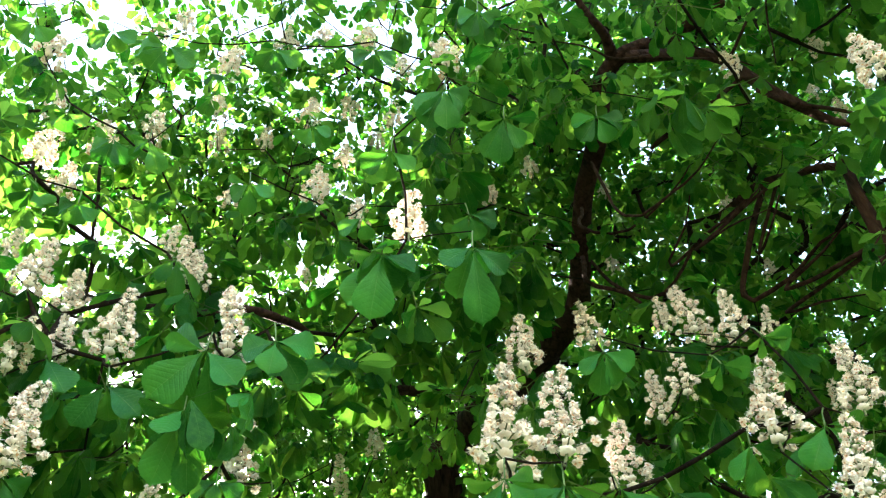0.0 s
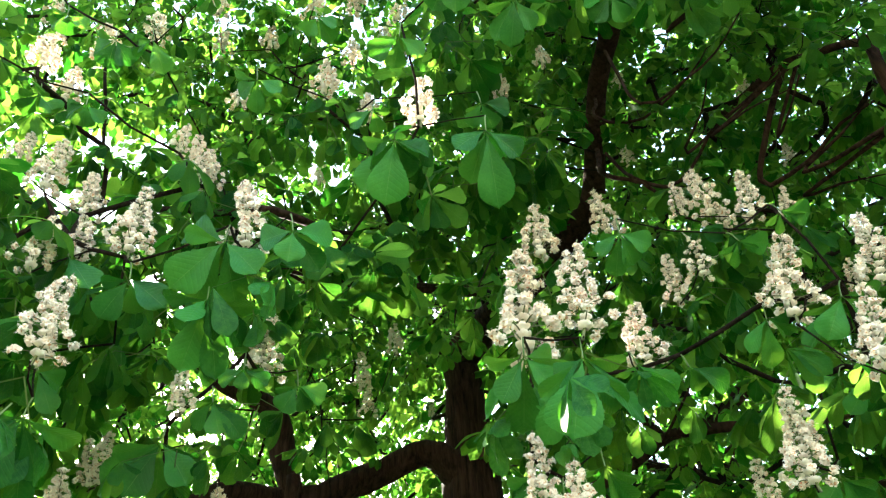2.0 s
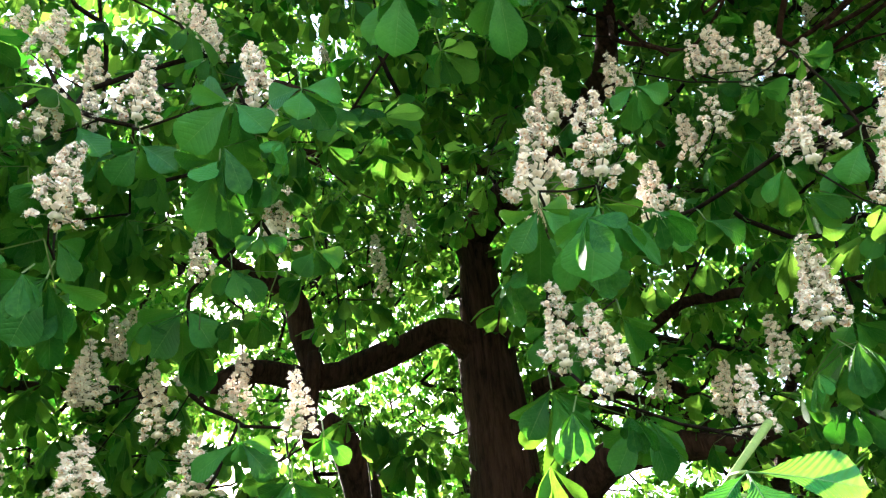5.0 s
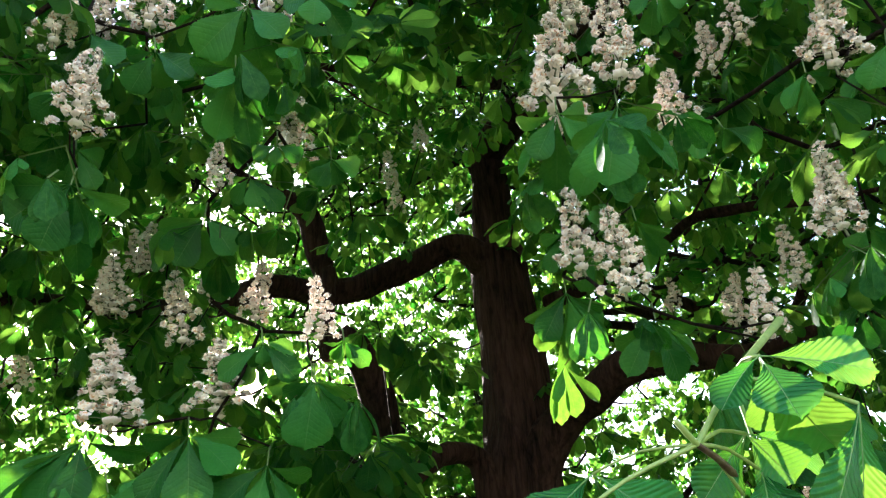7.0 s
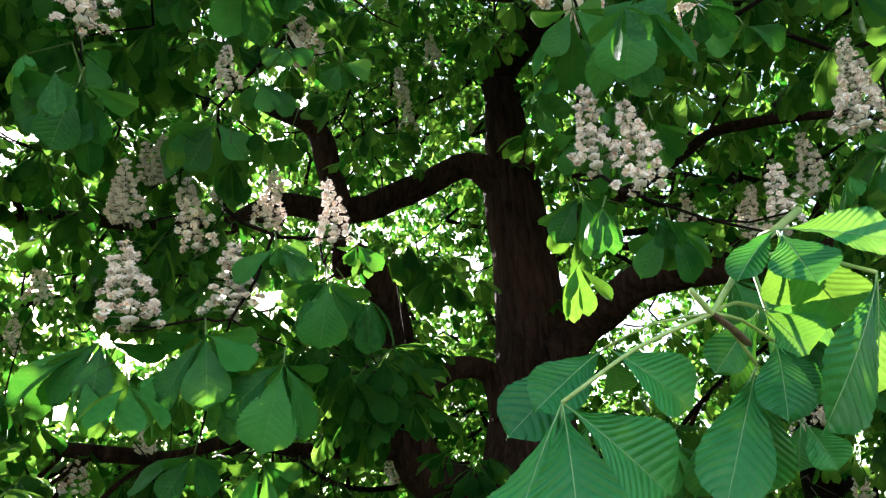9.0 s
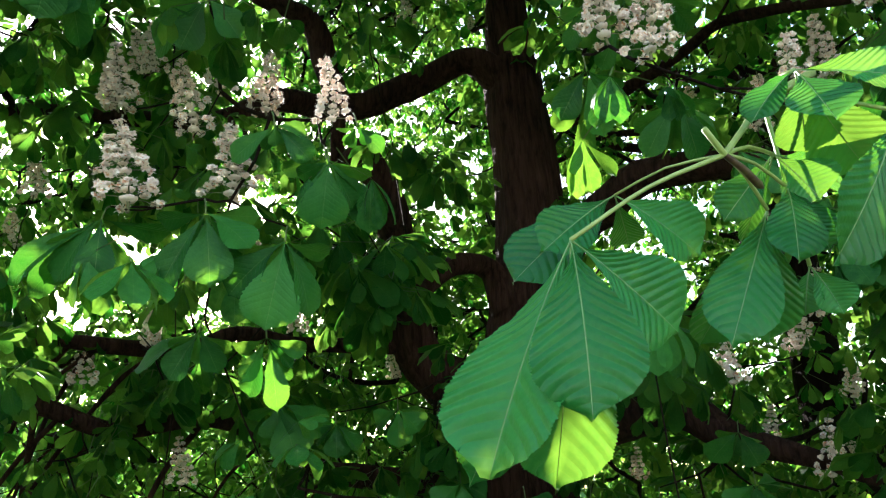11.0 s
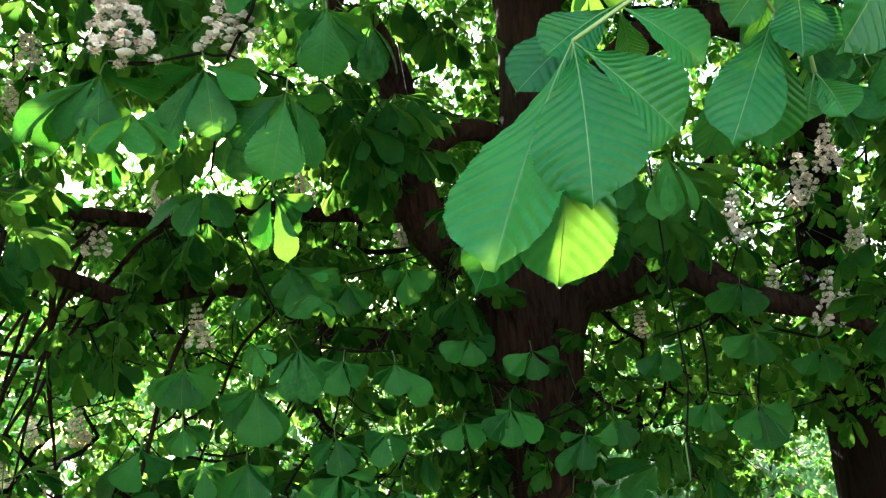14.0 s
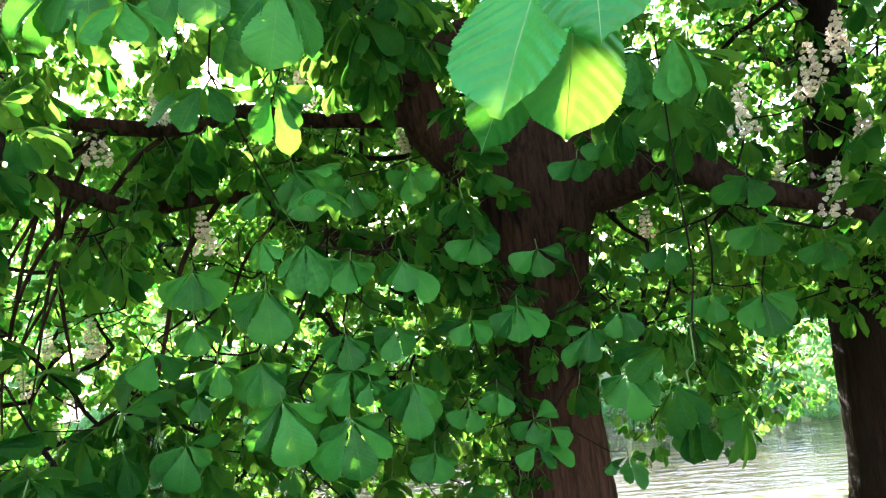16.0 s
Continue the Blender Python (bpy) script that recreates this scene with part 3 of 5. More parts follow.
LOW_LEAVES_EIGHT = [
    [(-0.282, 3.484, 1.327), (-0.339, 3.467, 1.241, 0.099, -20), (-0.249, 3.500, 1.217, 0.090, 20)],
    [(-0.407, 3.477, 1.270), (-0.484, 3.456, 1.200, 0.108, -30), (-0.385, 3.491, 1.162, 0.100, 10)],
    [(-0.539, 3.276, 1.132), (-0.614, 3.258, 1.035, 0.116, -25), (-0.511, 3.292, 1.008, 0.107, 20)],
    [(-0.303, 3.514, 1.974), (-0.408, 3.492, 1.887, 0.134, -30), (-0.294, 3.528, 1.852, 0.123, 10), (-0.202, 3.551, 1.916, 0.137, 45)],
    [(-0.044, 3.650, 1.905), (-0.155, 3.627, 1.817, 0.132, -30), (-0.023, 3.666, 1.778, 0.121, 10), (0.073, 3.689, 1.844, 0.141, 45)],
    [(0.505, 3.612, 1.857), (0.416, 3.594, 1.745, 0.122, -25), (0.537, 3.630, 1.720, 0.118, 20)],
]
LOW_LEAVES_NINE = [
    [(1.137, 3.584, 1.798), (1.046, 3.566, 1.690, 0.129, -25), (1.166, 3.602, 1.654, 0.121, 15), (1.255, 3.623, 1.740, 0.133, 45)],
]
OUTER_LEAVES = [*OUTER_LEAVES_ONE, *OUTER_LEAVES_TWO, *OUTER_LEAVES_THREE, *OUTER_LEAVES_FOUR, *OUTER_LEAVES_FIVE, *OUTER_LEAVES_SIX, *OUTER_LEAVES_SEVEN, *OUTER_LEAVES_EIGHT, *OUTER_LEAVES_NINE, *OUTER_LEAVES_TEN, *OUTER_LEAVES_ELEVEN, *OUTER_LEAVES_TWELVE, *OUTER_LEAVES_THIRTEEN]
LOW_LEAVES = [*LOW_LEAVES_ONE, *LOW_LEAVES_TWO, *LOW_LEAVES_THREE, *LOW_LEAVES_FOUR, *LOW_LEAVES_FIVE, *LOW_LEAVES_SIX, *LOW_LEAVES_SEVEN, *LOW_LEAVES_EIGHT, *LOW_LEAVES_NINE]
NEAR_NODE_AT = (0.222, 1.149, 2.191)
NEAR_TOP_AT = (0.321, 1.237, 2.311)
NEAR_STUB_AT = (0.273, 1.185, 2.155)
NEAR_CUT_AT = (0.194, 1.119, 2.215)
TRUNK = [
    (-0.04, 4.75, -0.15, 0.4),
    (-0.04, 4.72, 0.2, 0.32),
    (-0.05, 4.7, 0.7, 0.28),
    (-0.06, 4.7, 1.3, 0.27),
    (-0.03, 4.7, 1.9, 0.28),
    (0.02, 4.7, 2.35, 0.33),
    (0.11, 4.7, 2.9, 0.26),
    (0.18, 4.72, 3.6, 0.22),
    (0.18, 4.72, 4.2, 0.2),
    (0.17, 4.75, 4.75, 0.19),
]
LEADER = [
    (0.17, 4.75, 4.75, 0.17),
    (0.2, 4.65, 5.33, 0.13),
    (0.23, 4.51, 5.59, 0.13),
    (0.96, 3.56, 5.72, 0.09),
    (1.09, 3.07, 5.84, 0.07),
    (1.09, 2.6, 6.05, 0.06),
    (1.17, 2.21, 6.14, 0.06),
    (1.24, 1.85, 6.3, 0.05),
    (1.53, 1.67, 6.28, 0.04),
    (1.81, 1.46, 6.25, 0.03),
]
LIMB_LEFT_HIGH = [
    (0.15, 4.7, 4.6, 0.15),
    (-0.13, 4.62, 4.77, 0.09),
    (-0.45, 4.58, 4.62, 0.09),
    (-0.75, 4.52, 4.47, 0.09),
    (-1.05, 4.38, 4.39, 0.08),
    (-1.27, 4.13, 4.32, 0.07),
    (-1.58, 3.91, 4.07, 0.06),
    (-2.06, 3.6, 3.99, 0.04),
    (-2.42, 3.29, 3.87, 0.03),
]
LIMB_LEFT_UPRIGHT = [
    (-0.95, 4.4, 4.4, 0.07),
    (-1.03, 4.33, 4.68, 0.08),
    (-1.12, 4.24, 4.95, 0.07),
    (-1.39, 4.08, 5.05, 0.05),
    (-1.64, 3.86, 5.2, 0.03),
]
LIMB_RIGHT_THIN = [
    (0.47, 4.74, 4.32, 0.06),
    (0.84, 4.36, 4.27, 0.04),
    (1.12, 4.06, 4.28, 0.03),
    (1.29, 3.85, 4.33, 0.03),
    (1.5, 3.69, 4.25, 0.03),
    (1.8, 3.51, 4.11, 0.02),
    (2.08, 3.27, 4.01, 0.01),
]
LIMB_RIGHT_BIG = [
    (0.05, 4.7, 2.35, 0.2),
    (0.36, 4.61, 2.3, 0.14),
    (0.6, 4.47, 2.34, 0.12),
    (0.81, 4.33, 2.31, 0.1),
    (0.99, 4.2, 2.17, 0.08),
    (1.23, 4.03, 2.03, 0.05),
    (1.49, 3.84, 1.88, 0.03),
]
LIMB_RIGHT_STEEP = [
    (0.08, 4.7, 2.9, 0.18),
    (0.39, 4.5, 3.4, 0.12),
    (0.62, 4.32, 3.51, 0.11),
    (0.8, 4.15, 3.56, 0.1),
    (1.07, 3.99, 3.52, 0.08),
    (1.34, 3.82, 3.44, 0.05),
    (1.7, 3.64, 3.47, 0.02),
]
LIMB_LEFT_STEEP = [
    (-0.1, 4.65, 2.4, 0.22),
    (-0.47, 4.64, 2.69, 0.15),
    (-0.61, 4.57, 2.9, 0.13),
    (-0.64, 4.54, 3.27, 0.11),
    (-0.67, 4.37, 3.67, 0.1),
    (-0.8, 4.21, 3.94, 0.08),
    (-0.96, 4.32, 3.91, 0.05),
    (-0.93, 4.15, 4.41, 0.04),
]
LIMB_ARCH = [
    (0, 4.6, 3, 0.12),
    (-0.11, 4.58, 3.27, 0.07),
    (-0.26, 4.37, 3.25, 0.06),
    (-0.39, 4.2, 3.11, 0.05),
    (-0.57, 4.05, 2.86, 0.03),
]
LIMB_LEFT_LOW = [
    (-0.15, 4.7, 2, 0.1),
    (-1.02, 4.56, 2.15, 0.06),
    (-1.36, 4.23, 2.32, 0.05),
    (-1.62, 4.01, 2.39, 0.04),
    (-1.94, 3.76, 2.35, 0.04),
    (-2.17, 3.49, 2.44, 0.04),
    (-2.34, 3.35, 2.51, 0.03),
    (-2.46, 3.11, 2.56, 0.03),
]
LIMB_LEFT_MID = [
    (-0.65, 4.58, 2.84, 0.05),
    (-1.17, 4.37, 2.84, 0.04),
    (-1.5, 4.15, 2.88, 0.04),
    (-1.72, 3.98, 2.78, 0.03),
    (-1.95, 3.77, 2.74, 0.04),
    (-2.17, 3.51, 2.76, 0.03),
    (-2.36, 3.28, 2.66, 0.02),
]
LIMB_CENTRE_THIN = [
    (0.28, 3.87, 5.55, 0.04),
    (-0.09, 3.55, 5.32, 0.03),
    (-0.42, 3.36, 5.2, 0.02),
    (-0.71, 3.13, 5.1, 0.02),
    (-0.85, 2.93, 4.98, 0.01),
]
LIMB_LEFT_ARCHED = [
    (-0.05, 3.39, 5.16, 0.03),
    (-0.39, 3.14, 4.96, 0.03),
    (-0.49, 2.66, 4.86, 0.02),
    (-0.6, 2.38, 4.69, 0.02),
    (-0.73, 2.18, 4.55, 0.02),
    (-0.9, 2.03, 4.35, 0.01),
]
LIMB_TOP_FORK = [
    (1.24, 1.85, 6.3, 0.04),
    (1.17, 1.66, 6.29, 0.03),
    (1.03, 1.5, 6.38, 0.02),
    (0.93, 1.32, 6.46, 0.02),
]
LIMB_TOP_RIGHT = [
    (1.29, 1.81, 6.3, 0.04),
    (1.64, 1.65, 5.9, 0.03),
    (1.9, 1.7, 5.51, 0.03),
    (2.08, 1.72, 5.26, 0.02),
    (2.23, 1.65, 5.07, 0.02),
]
LIMB_RIGHT_DROOP = [
    (1.84, 2.73, 5.82, 0.02),
    (1.97, 2.27, 5.54, 0.02),
    (2.09, 1.9, 5.16, 0.02),
    (2.09, 1.91, 4.88, 0.03),
    (2.05, 2.03, 4.52, 0.03),
    (2.02, 2.13, 4.31, 0.02),
]
SIDE_BRANCHES_UPPER = [
    [(1.19, 1.68, 5.99, 0.0072), (0.99, 1.60, 5.96, 0.0050), (0.76, 1.56, 5.90, 0.0029)],
    [(1.39, 1.51, 5.86, 0.0086), (1.58, 1.55, 5.71, 0.0060), (1.75, 1.58, 5.58, 0.0035)],
    [(1.64, 1.65, 5.86, 0.0065), (1.41, 1.62, 5.79, 0.0045), (1.21, 1.58, 5.73, 0.0026)],
    [(1.30, 1.99, 5.50, 0.0101), (1.40, 1.86, 5.49, 0.0081), (1.54, 1.76, 5.46, 0.0060), (1.70, 1.68, 5.40, 0.0040)],
    [(1.84, 1.30, 5.86, 0.0072), (1.83, 1.41, 5.68, 0.0050), (1.81, 1.52, 5.50, 0.0029)],
    [(1.77, 1.65, 5.48, 0.0144), (1.94, 1.68, 5.35, 0.0115), (2.11, 1.67, 5.24, 0.0086), (2.27, 1.71, 5.11, 0.0058)],
    [(1.47, 2.34, 5.09, 0.0079), (1.60, 2.21, 5.09, 0.0055), (1.78, 2.09, 5.07, 0.0032)],
]
SIDE_BRANCHES_INNER = [
    [(1.39, 2.48, 5.12, 0.0079), (1.42, 2.26, 5.18, 0.0055), (1.42, 2.09, 5.21, 0.0032)],
    [(1.14, 2.27, 5.29, 0.0086), (1.33, 2.15, 5.27, 0.0069), (1.46, 2.01, 5.27, 0.0052), (1.55, 1.81, 5.31, 0.0035)],
    [(2.14, 1.89, 5.15, 0.0101), (2.19, 2.02, 4.95, 0.0071), (2.18, 2.15, 4.75, 0.0040)],
    [(1.85, 2.45, 4.87, 0.0101), (2.00, 2.26, 4.91, 0.0071), (2.09, 2.09, 4.93, 0.0040)],
    [(0.99, 2.71, 5.30, 0.0144), (1.19, 2.71, 5.19, 0.0101), (1.35, 2.78, 5.00, 0.0058)],
    [(0.97, 2.44, 5.44, 0.0094), (1.19, 2.42, 5.35, 0.0075), (1.41, 2.22, 5.43, 0.0056), (1.49, 2.07, 5.48, 0.0037)],
    [(1.29, 2.67, 5.06, 0.0101), (1.53, 2.39, 5.22, 0.0081), (1.68, 2.26, 5.25, 0.0060), (1.82, 2.09, 5.30, 0.0040)],
]
SIDE_BRANCHES_LOWER = [
    [(1.72, 2.58, 5.00, 0.0144), (1.93, 2.48, 4.98, 0.0115), (2.07, 2.30, 5.05, 0.0086), (2.22, 2.18, 5.06, 0.0058)],
    [(1.85, 2.43, 5.15, 0.0086), (1.90, 2.27, 5.20, 0.0060), (1.94, 2.07, 5.30, 0.0035)],
    [(1.90, 2.58, 4.85, 0.0094), (2.04, 2.49, 4.83, 0.0066), (2.22, 2.42, 4.78, 0.0037)],
    [(1.12, 3.10, 4.90, 0.0144), (1.57, 3.21, 4.66, 0.0101), (1.82, 3.21, 4.53, 0.0058)],
    [(1.25, 3.83, 4.28, 0.0094), (1.40, 3.65, 4.45, 0.0066), (1.46, 3.50, 4.57, 0.0037)],
    [(-0.88, 3.26, 5.28, 0.0115), (-0.61, 3.29, 5.09, 0.0092), (-0.22, 3.25, 5.04, 0.0069), (0.19, 3.23, 4.96, 0.0046)],
    [(-0.77, 3.29, 5.23, 0.0086), (-0.58, 3.34, 5.01, 0.0060), (-0.41, 3.33, 4.87, 0.0035)],
]
SIDE_BRANCHES = [*SIDE_BRANCHES_UPPER, *SIDE_BRANCHES_INNER, *SIDE_BRANCHES_LOWER]
# -- end of places --


# ---- mesh helpers ----
def mesh(name, verts, faces, mats, uv=None, smooth=True, slots=None):
    """A mesh from arrays: faces is an (n, 3) or (n, 4) array of vertex numbers; uv one pair a vertex."""
    me = bpy.data.meshes.new(name)
    verts, faces = np.asarray(verts, np.float32), np.asarray(faces, np.int32)
    k = faces.shape[1]
    me.vertices.add(len(verts))
    me.vertices.foreach_set("co", verts.ravel())
    me.loops.add(faces.size)
    me.loops.foreach_set("vertex_index", faces.ravel())
    me.polygons.add(len(faces))
    me.polygons.foreach_set("loop_start", np.arange(0, faces.size, k, dtype=np.int32))
    if uv is not None:
        layer = me.uv_layers.new(name="UVMap")
        layer.data.foreach_set("uv", np.asarray(uv, np.float32)[faces.ravel()].ravel())
    for m in mats:
        me.materials.append(m)
    if slots is not None:
        me.polygons.foreach_set("material_index", np.asarray(slots, np.int32))
    if smooth:
        me.polygons.foreach_set("use_smooth", np.ones(len(faces), bool))
    me.update(calc_edges=True)
    me.validate()
    return me


def part(name, me, parent, label=""):
    ob = new(name, me)
    ob.parent = parent
    return tagged(ob, label)


def unit(v):
    v = np.asarray(v, float)
    return v / (np.linalg.norm(v) + 1e-9)


def tube(points, radii, sides=8, rough=0.0, seed=0):
    """Verts and quads of a round limb along points, with an uneven surface."""
    p, r = np.asarray(points, float), np.asarray(radii, float)
    d = np.gradient(p, axis=0)
    verts = []
    u = unit(np.cross(d[0], (0.31, 0.87, 0.2)))
    for i in range(len(p)):
        t = unit(d[i])
        u = unit(u - t * (u @ t))
        w = np.cross(t, u)
        for k in range(sides):
            a = 2 * math.pi * k / sides
            s = u * math.cos(a) + w * math.sin(a)
            q = r[i]
            if rough:
                at = p[i] + s * r[i]
                q *= 1 + rough * (noise.noise(Vector((at[0] * 9 + seed, at[1] * 9, at[2] * 2.2))) + 0.7 * abs(noise.noise(Vector((at[0] * 26, at[1] * 26 + seed, at[2] * 5)))))
            verts.append(p[i] + s * q)
    faces = []
    for i in range(len(p) - 1):
        for k in range(sides):
            a, b = i * sides + k, i * sides + (k + 1) % sides
            faces.append((a, b, b + sides, a + sides))
    verts.append(p[-1] + unit(d[-1]) * r[-1] * 0.5)
    tip, base = len(verts) - 1, (len(p) - 1) * sides
    for k in range(0, sides, 2):
        faces.append((base + k, base + (k + 1) % sides, base + (k + 2) % sides, tip))
    return np.array(verts), np.array(faces)


def smooth_path(rows, step):
    """Catmull-Rom through rows of x, y, z, r."""
    a = np.asarray(rows, float)
    a = np.vstack([2 * a[0] - a[1], a, 2 * a[-1] - a[-2]])
    out = []
    for i in range(1, len(a) - 2):
        p0, p1, p2, p3 = a[i - 1:i + 3]
        k = max(2, int(np.linalg.norm(p2[:3] - p1[:3]) / step))
        for j in range(k):
            t = j / k
            out.append(0.5 * (2 * p1 + (p2 - p0) * t + (2 * p0 - 5 * p1 + 4 * p2 - p3) * t * t + (3 * p1 - p0 - 3 * p2 + p3) * t ** 3))
    out.append(a[-2])
    return np.array(out)


# half width of a leaflet along its length
ALONG = [0, 0.08, 0.2, 0.35, 0.5, 0.62, 0.72, 0.82, 0.9, 0.945, 0.97, 1.0]
BROAD = [0.03, 0.07, 0.17, 0.40, 0.72, 0.92, 1.0, 0.94, 0.68, 0.32, 0.11, 0.01]


def leaflet(length, width, rows, cols, bend, fold, teeth=0.0, ribs=0.0, twist=0.0, seed=0, pleat=0.0, veins=16.0):
    """Verts, quads and uv of one leaflet: base at the origin, along +x, upper side +z; bend lets the tip droop."""
    rng = random.Random(seed)
    verts, uv = [], []
    wob = [rng.uniform(-1, 1) for _ in range(4)]
    jag = [(1 if i % 2 else -1) * rng.uniform(0.3, 1.5) for i in range(rows + 1)]
    for i in range(rows + 1):
        s = 1 - (1 - i / rows) ** 1.15
        for j in range(cols + 1):
            u = 2 * j / cols - 1
            edge = abs(u)
            v = s + 0.24 * edge * (1 - s ** 3) * min(1, 6 * (1 - s))
            half = np.interp(v, ALONG, BROAD) * width / 2
            ang = bend * v
            cx = length * (math.sin(ang) / bend if abs(bend) > 1e-4 else v)
            cz = -length * ((1 - math.cos(ang)) / bend if abs(bend) > 1e-4 else 0)
            y = u * half * (1 + teeth * jag[i] * (edge > 0.99) * (0.15 < v < 0.97))
            rib = ribs * (math.sin(v * 17 + wob[3] * 4) * edge ** 3 + 0.6 * math.sin(v * 31 + u * 3 + wob[1] * 5) * edge ** 2) if ribs else 0
            z = fold * abs(y) * (1 - 0.45 * edge) + rib + 0.03 * length * wob[0] * u * v + 0.025 * length * math.sin(v * 5 + wob[1] * 3) * edge
            if pleat:
                z += pleat * (0.5 - abs(2 * ((veins * s) % 1) - 1)) * min(1, 4 * edge) * min(1, 4 * (1.02 - v))
            tw = twist * v
            y, z = y * math.cos(tw) - z * math.sin(tw), y * math.sin(tw) + z * math.cos(tw)
            ca, sa = math.cos(ang), math.sin(ang)
            verts.append((cx + z * sa, y + wob[2] * 0.02 * length * v * v, cz + z * ca))
            uv.append((u, s))
    faces = [(i * (cols + 1) + j, (i + 1) * (cols + 1) + j, (i + 1) * (cols + 1) + j + 1, i * (cols + 1) + j + 1) for i in range(rows) for j in range(cols)]
    return np.array(verts), np.array(faces), np.array(uv)


def turn(axis, deg):
    return np.array(Matrix.Rotation(radians(deg), 3, axis))


def joined(pieces):
    """One set of arrays from many (verts, faces, ...)."""
    vs, fs, us, n = [], [], [], 0
    for p in pieces:
        vs.append(p[0])
        fs.append(p[1] + n)
        if len(p) > 2:
            us.append(p[2])
        n += len(p[0])
    return np.vstack(vs), np.vstack(fs), (np.vstack(us) if us else None)


def leaf_blades(rng, rows, cols, droop, count=7, teeth=0.0):
    """The fan of leaflets of one leaf, hub at the origin, middle leaflet along +x and down; length of the middle one is 1."""
    fan = {7: (0, 38, -38, 78, -78, 128, -128), 5: (0, 46, -46, 98, -98)}[count]
    size = (1.0, 0.95, 0.95, 0.78, 0.78, 0.5, 0.5)
    out = []
    for a, s in zip(fan, size):
        s *= rng.uniform(0.88, 1.08)
        v, f, u = leaflet(s, s * rng.uniform(0.42, 0.5), rows, cols, rng.uniform(0.25, 0.7), rng.uniform(0.1, 0.35), teeth, seed=rng.random())
        v = v + (0.02, 0, 0)
        v = v @ turn("Y", droop + rng.uniform(-10, 10)).T
        v = v @ turn("Z", a + rng.uniform(-7, 7)).T
        out.append((v, f, u))
    return out


# ---- ground and river ----
def ground_height(x, y):
    s = y - 8.6 - 0.05 * x - 0.25 * math.sin(x * 0.7)
    f = y - 17.5 - 0.4 * math.sin(x * 0.5)
    bank = -0.75 * (1 + math.tanh(s * 0.8)) + 0.85 * (1 + math.tanh(f * 0.55))
    return bank + 0.05 * noise.noise(Vector((x * 0.8, y * 0.8, 0))) + 0.02 * noise.noise(Vector((x * 3, y * 3, 2)))


def build_ground():
    xs = np.concatenate([np.linspace(-900, -30, 12), np.linspace(-25, 25, 110), np.linspace(30, 900, 12)])
    ys = np.concatenate([np.linspace(-900, -20, 12), np.linspace(-15, 30, 130), np.linspace(35, 900, 12)])
    v = [(x, y, ground_height(x, y)) for y in ys for x in xs]
    n = len(xs)
    f = [(j * n + i, j * n + i + 1, (j + 1) * n + i + 1, (j + 1) * n + i) for j in range(len(ys) - 1) for i in range(n - 1)]
    tagged(new("ground", mesh("ground", v, f, [GROUND])), "bare earth and patchy grass sloping down to the river", "ground", kind="structure")
    w = [(-900, 8.0, -0.85), (900, 8.0, -0.85), (900, 18.5, -0.85), (-900, 18.5, -0.85)]
    tagged(new("water", mesh("water", w, [(0, 1, 2, 3)], [WATER], smooth=False)), "slow brown river with ripples glinting in the sun", "water", kind="structure")


build_ground()


# ---- the flowering horse chestnut ----
rng = random.Random(7)
# the spot by the camera that leaves face and sprays keep clear of
CAMERA_SIDE = np.array((-0.03, 0.1, 1.85))


def thing(name, at, label, category, group="", kind=""):
    e = new(name)
    e.location = at
    return tagged(e, label, category, group, kind)


tree = thing("horse_chestnut_tree", (0, 0, 0), "large horse chestnut tree in full flower with spreading boughs", "tree")

trunk_path = smooth_path(TRUNK, 0.05)
v, f = tube(trunk_path[:, :3], trunk_path[:, 3], 110, 0.10)
part("trunk", mesh("trunk", v, f, [BARK]), tree, "thick reddish-brown trunk with furrowed scaly bark")
limb_nodes = [q for q in trunk_path[30:]]
BOUGHS = [LEADER, LIMB_LEFT_HIGH, LIMB_LEFT_UPRIGHT, LIMB_RIGHT_THIN, LIMB_RIGHT_BIG, LIMB_RIGHT_STEEP, LIMB_LEFT_STEEP, LIMB_ARCH, LIMB_LEFT_LOW, LIMB_LEFT_MID, LIMB_CENTRE_THIN, LIMB_LEFT_ARCHED, LIMB_TOP_FORK, LIMB_TOP_RIGHT, LIMB_RIGHT_DROOP]
# each side branch grows out of the nearest bough
bough_points = np.vstack([smooth_path(rows, 0.1) for rows in BOUGHS])
for rows in SIDE_BRANCHES:
    first = bough_points[np.argmin(np.linalg.norm(bough_points[:, :3] - np.array(rows[0][:3]), axis=1))]
    BOUGHS.append([(*first[:3], rows[0][3] * 1.2), *rows])
# long thin branches that droop from the low boughs towards the river
for k in range(16):
    q = smooth_path(LIMB_LEFT_LOW if k % 2 else LIMB_LEFT_MID, 0.1)
    x, y, z, _ = q[rng.randrange(5, len(q))]
    run, drop, wide = rng.uniform(0.1, 1.5), rng.uniform(0.9, 1.7), rng.uniform(0.010, 0.019)
    side = rng.uniform(-0.3, 0.5)
    BOUGHS.append([(x, y, z, wide), (x - run * 0.35, y + side * 0.3, z - drop * 0.18, wide * 0.85), (x - run * 0.75, y + side * 0.7, z - drop * 0.6, wide * 0.6), (x - run, y + side, z - drop, wide * 0.3)])
for i, rows in enumerate(BOUGHS):
    path = smooth_path(rows, 0.07)
    for k, q in enumerate(path):
        wob = noise.noise_vector(Vector((q[0] * 2.2 + i, q[1] * 2.2, q[2] * 2.2))) * 0.035
        q[:3] += np.array(wob) * min(1, k / 5)
    v, f = tube(path[:, :3], path[:, 3], 14, 0.12, i)
    part("limb", mesh("limb", v, f, [BARK]), tree)
    limb_nodes += [q for q in path[2::2]]

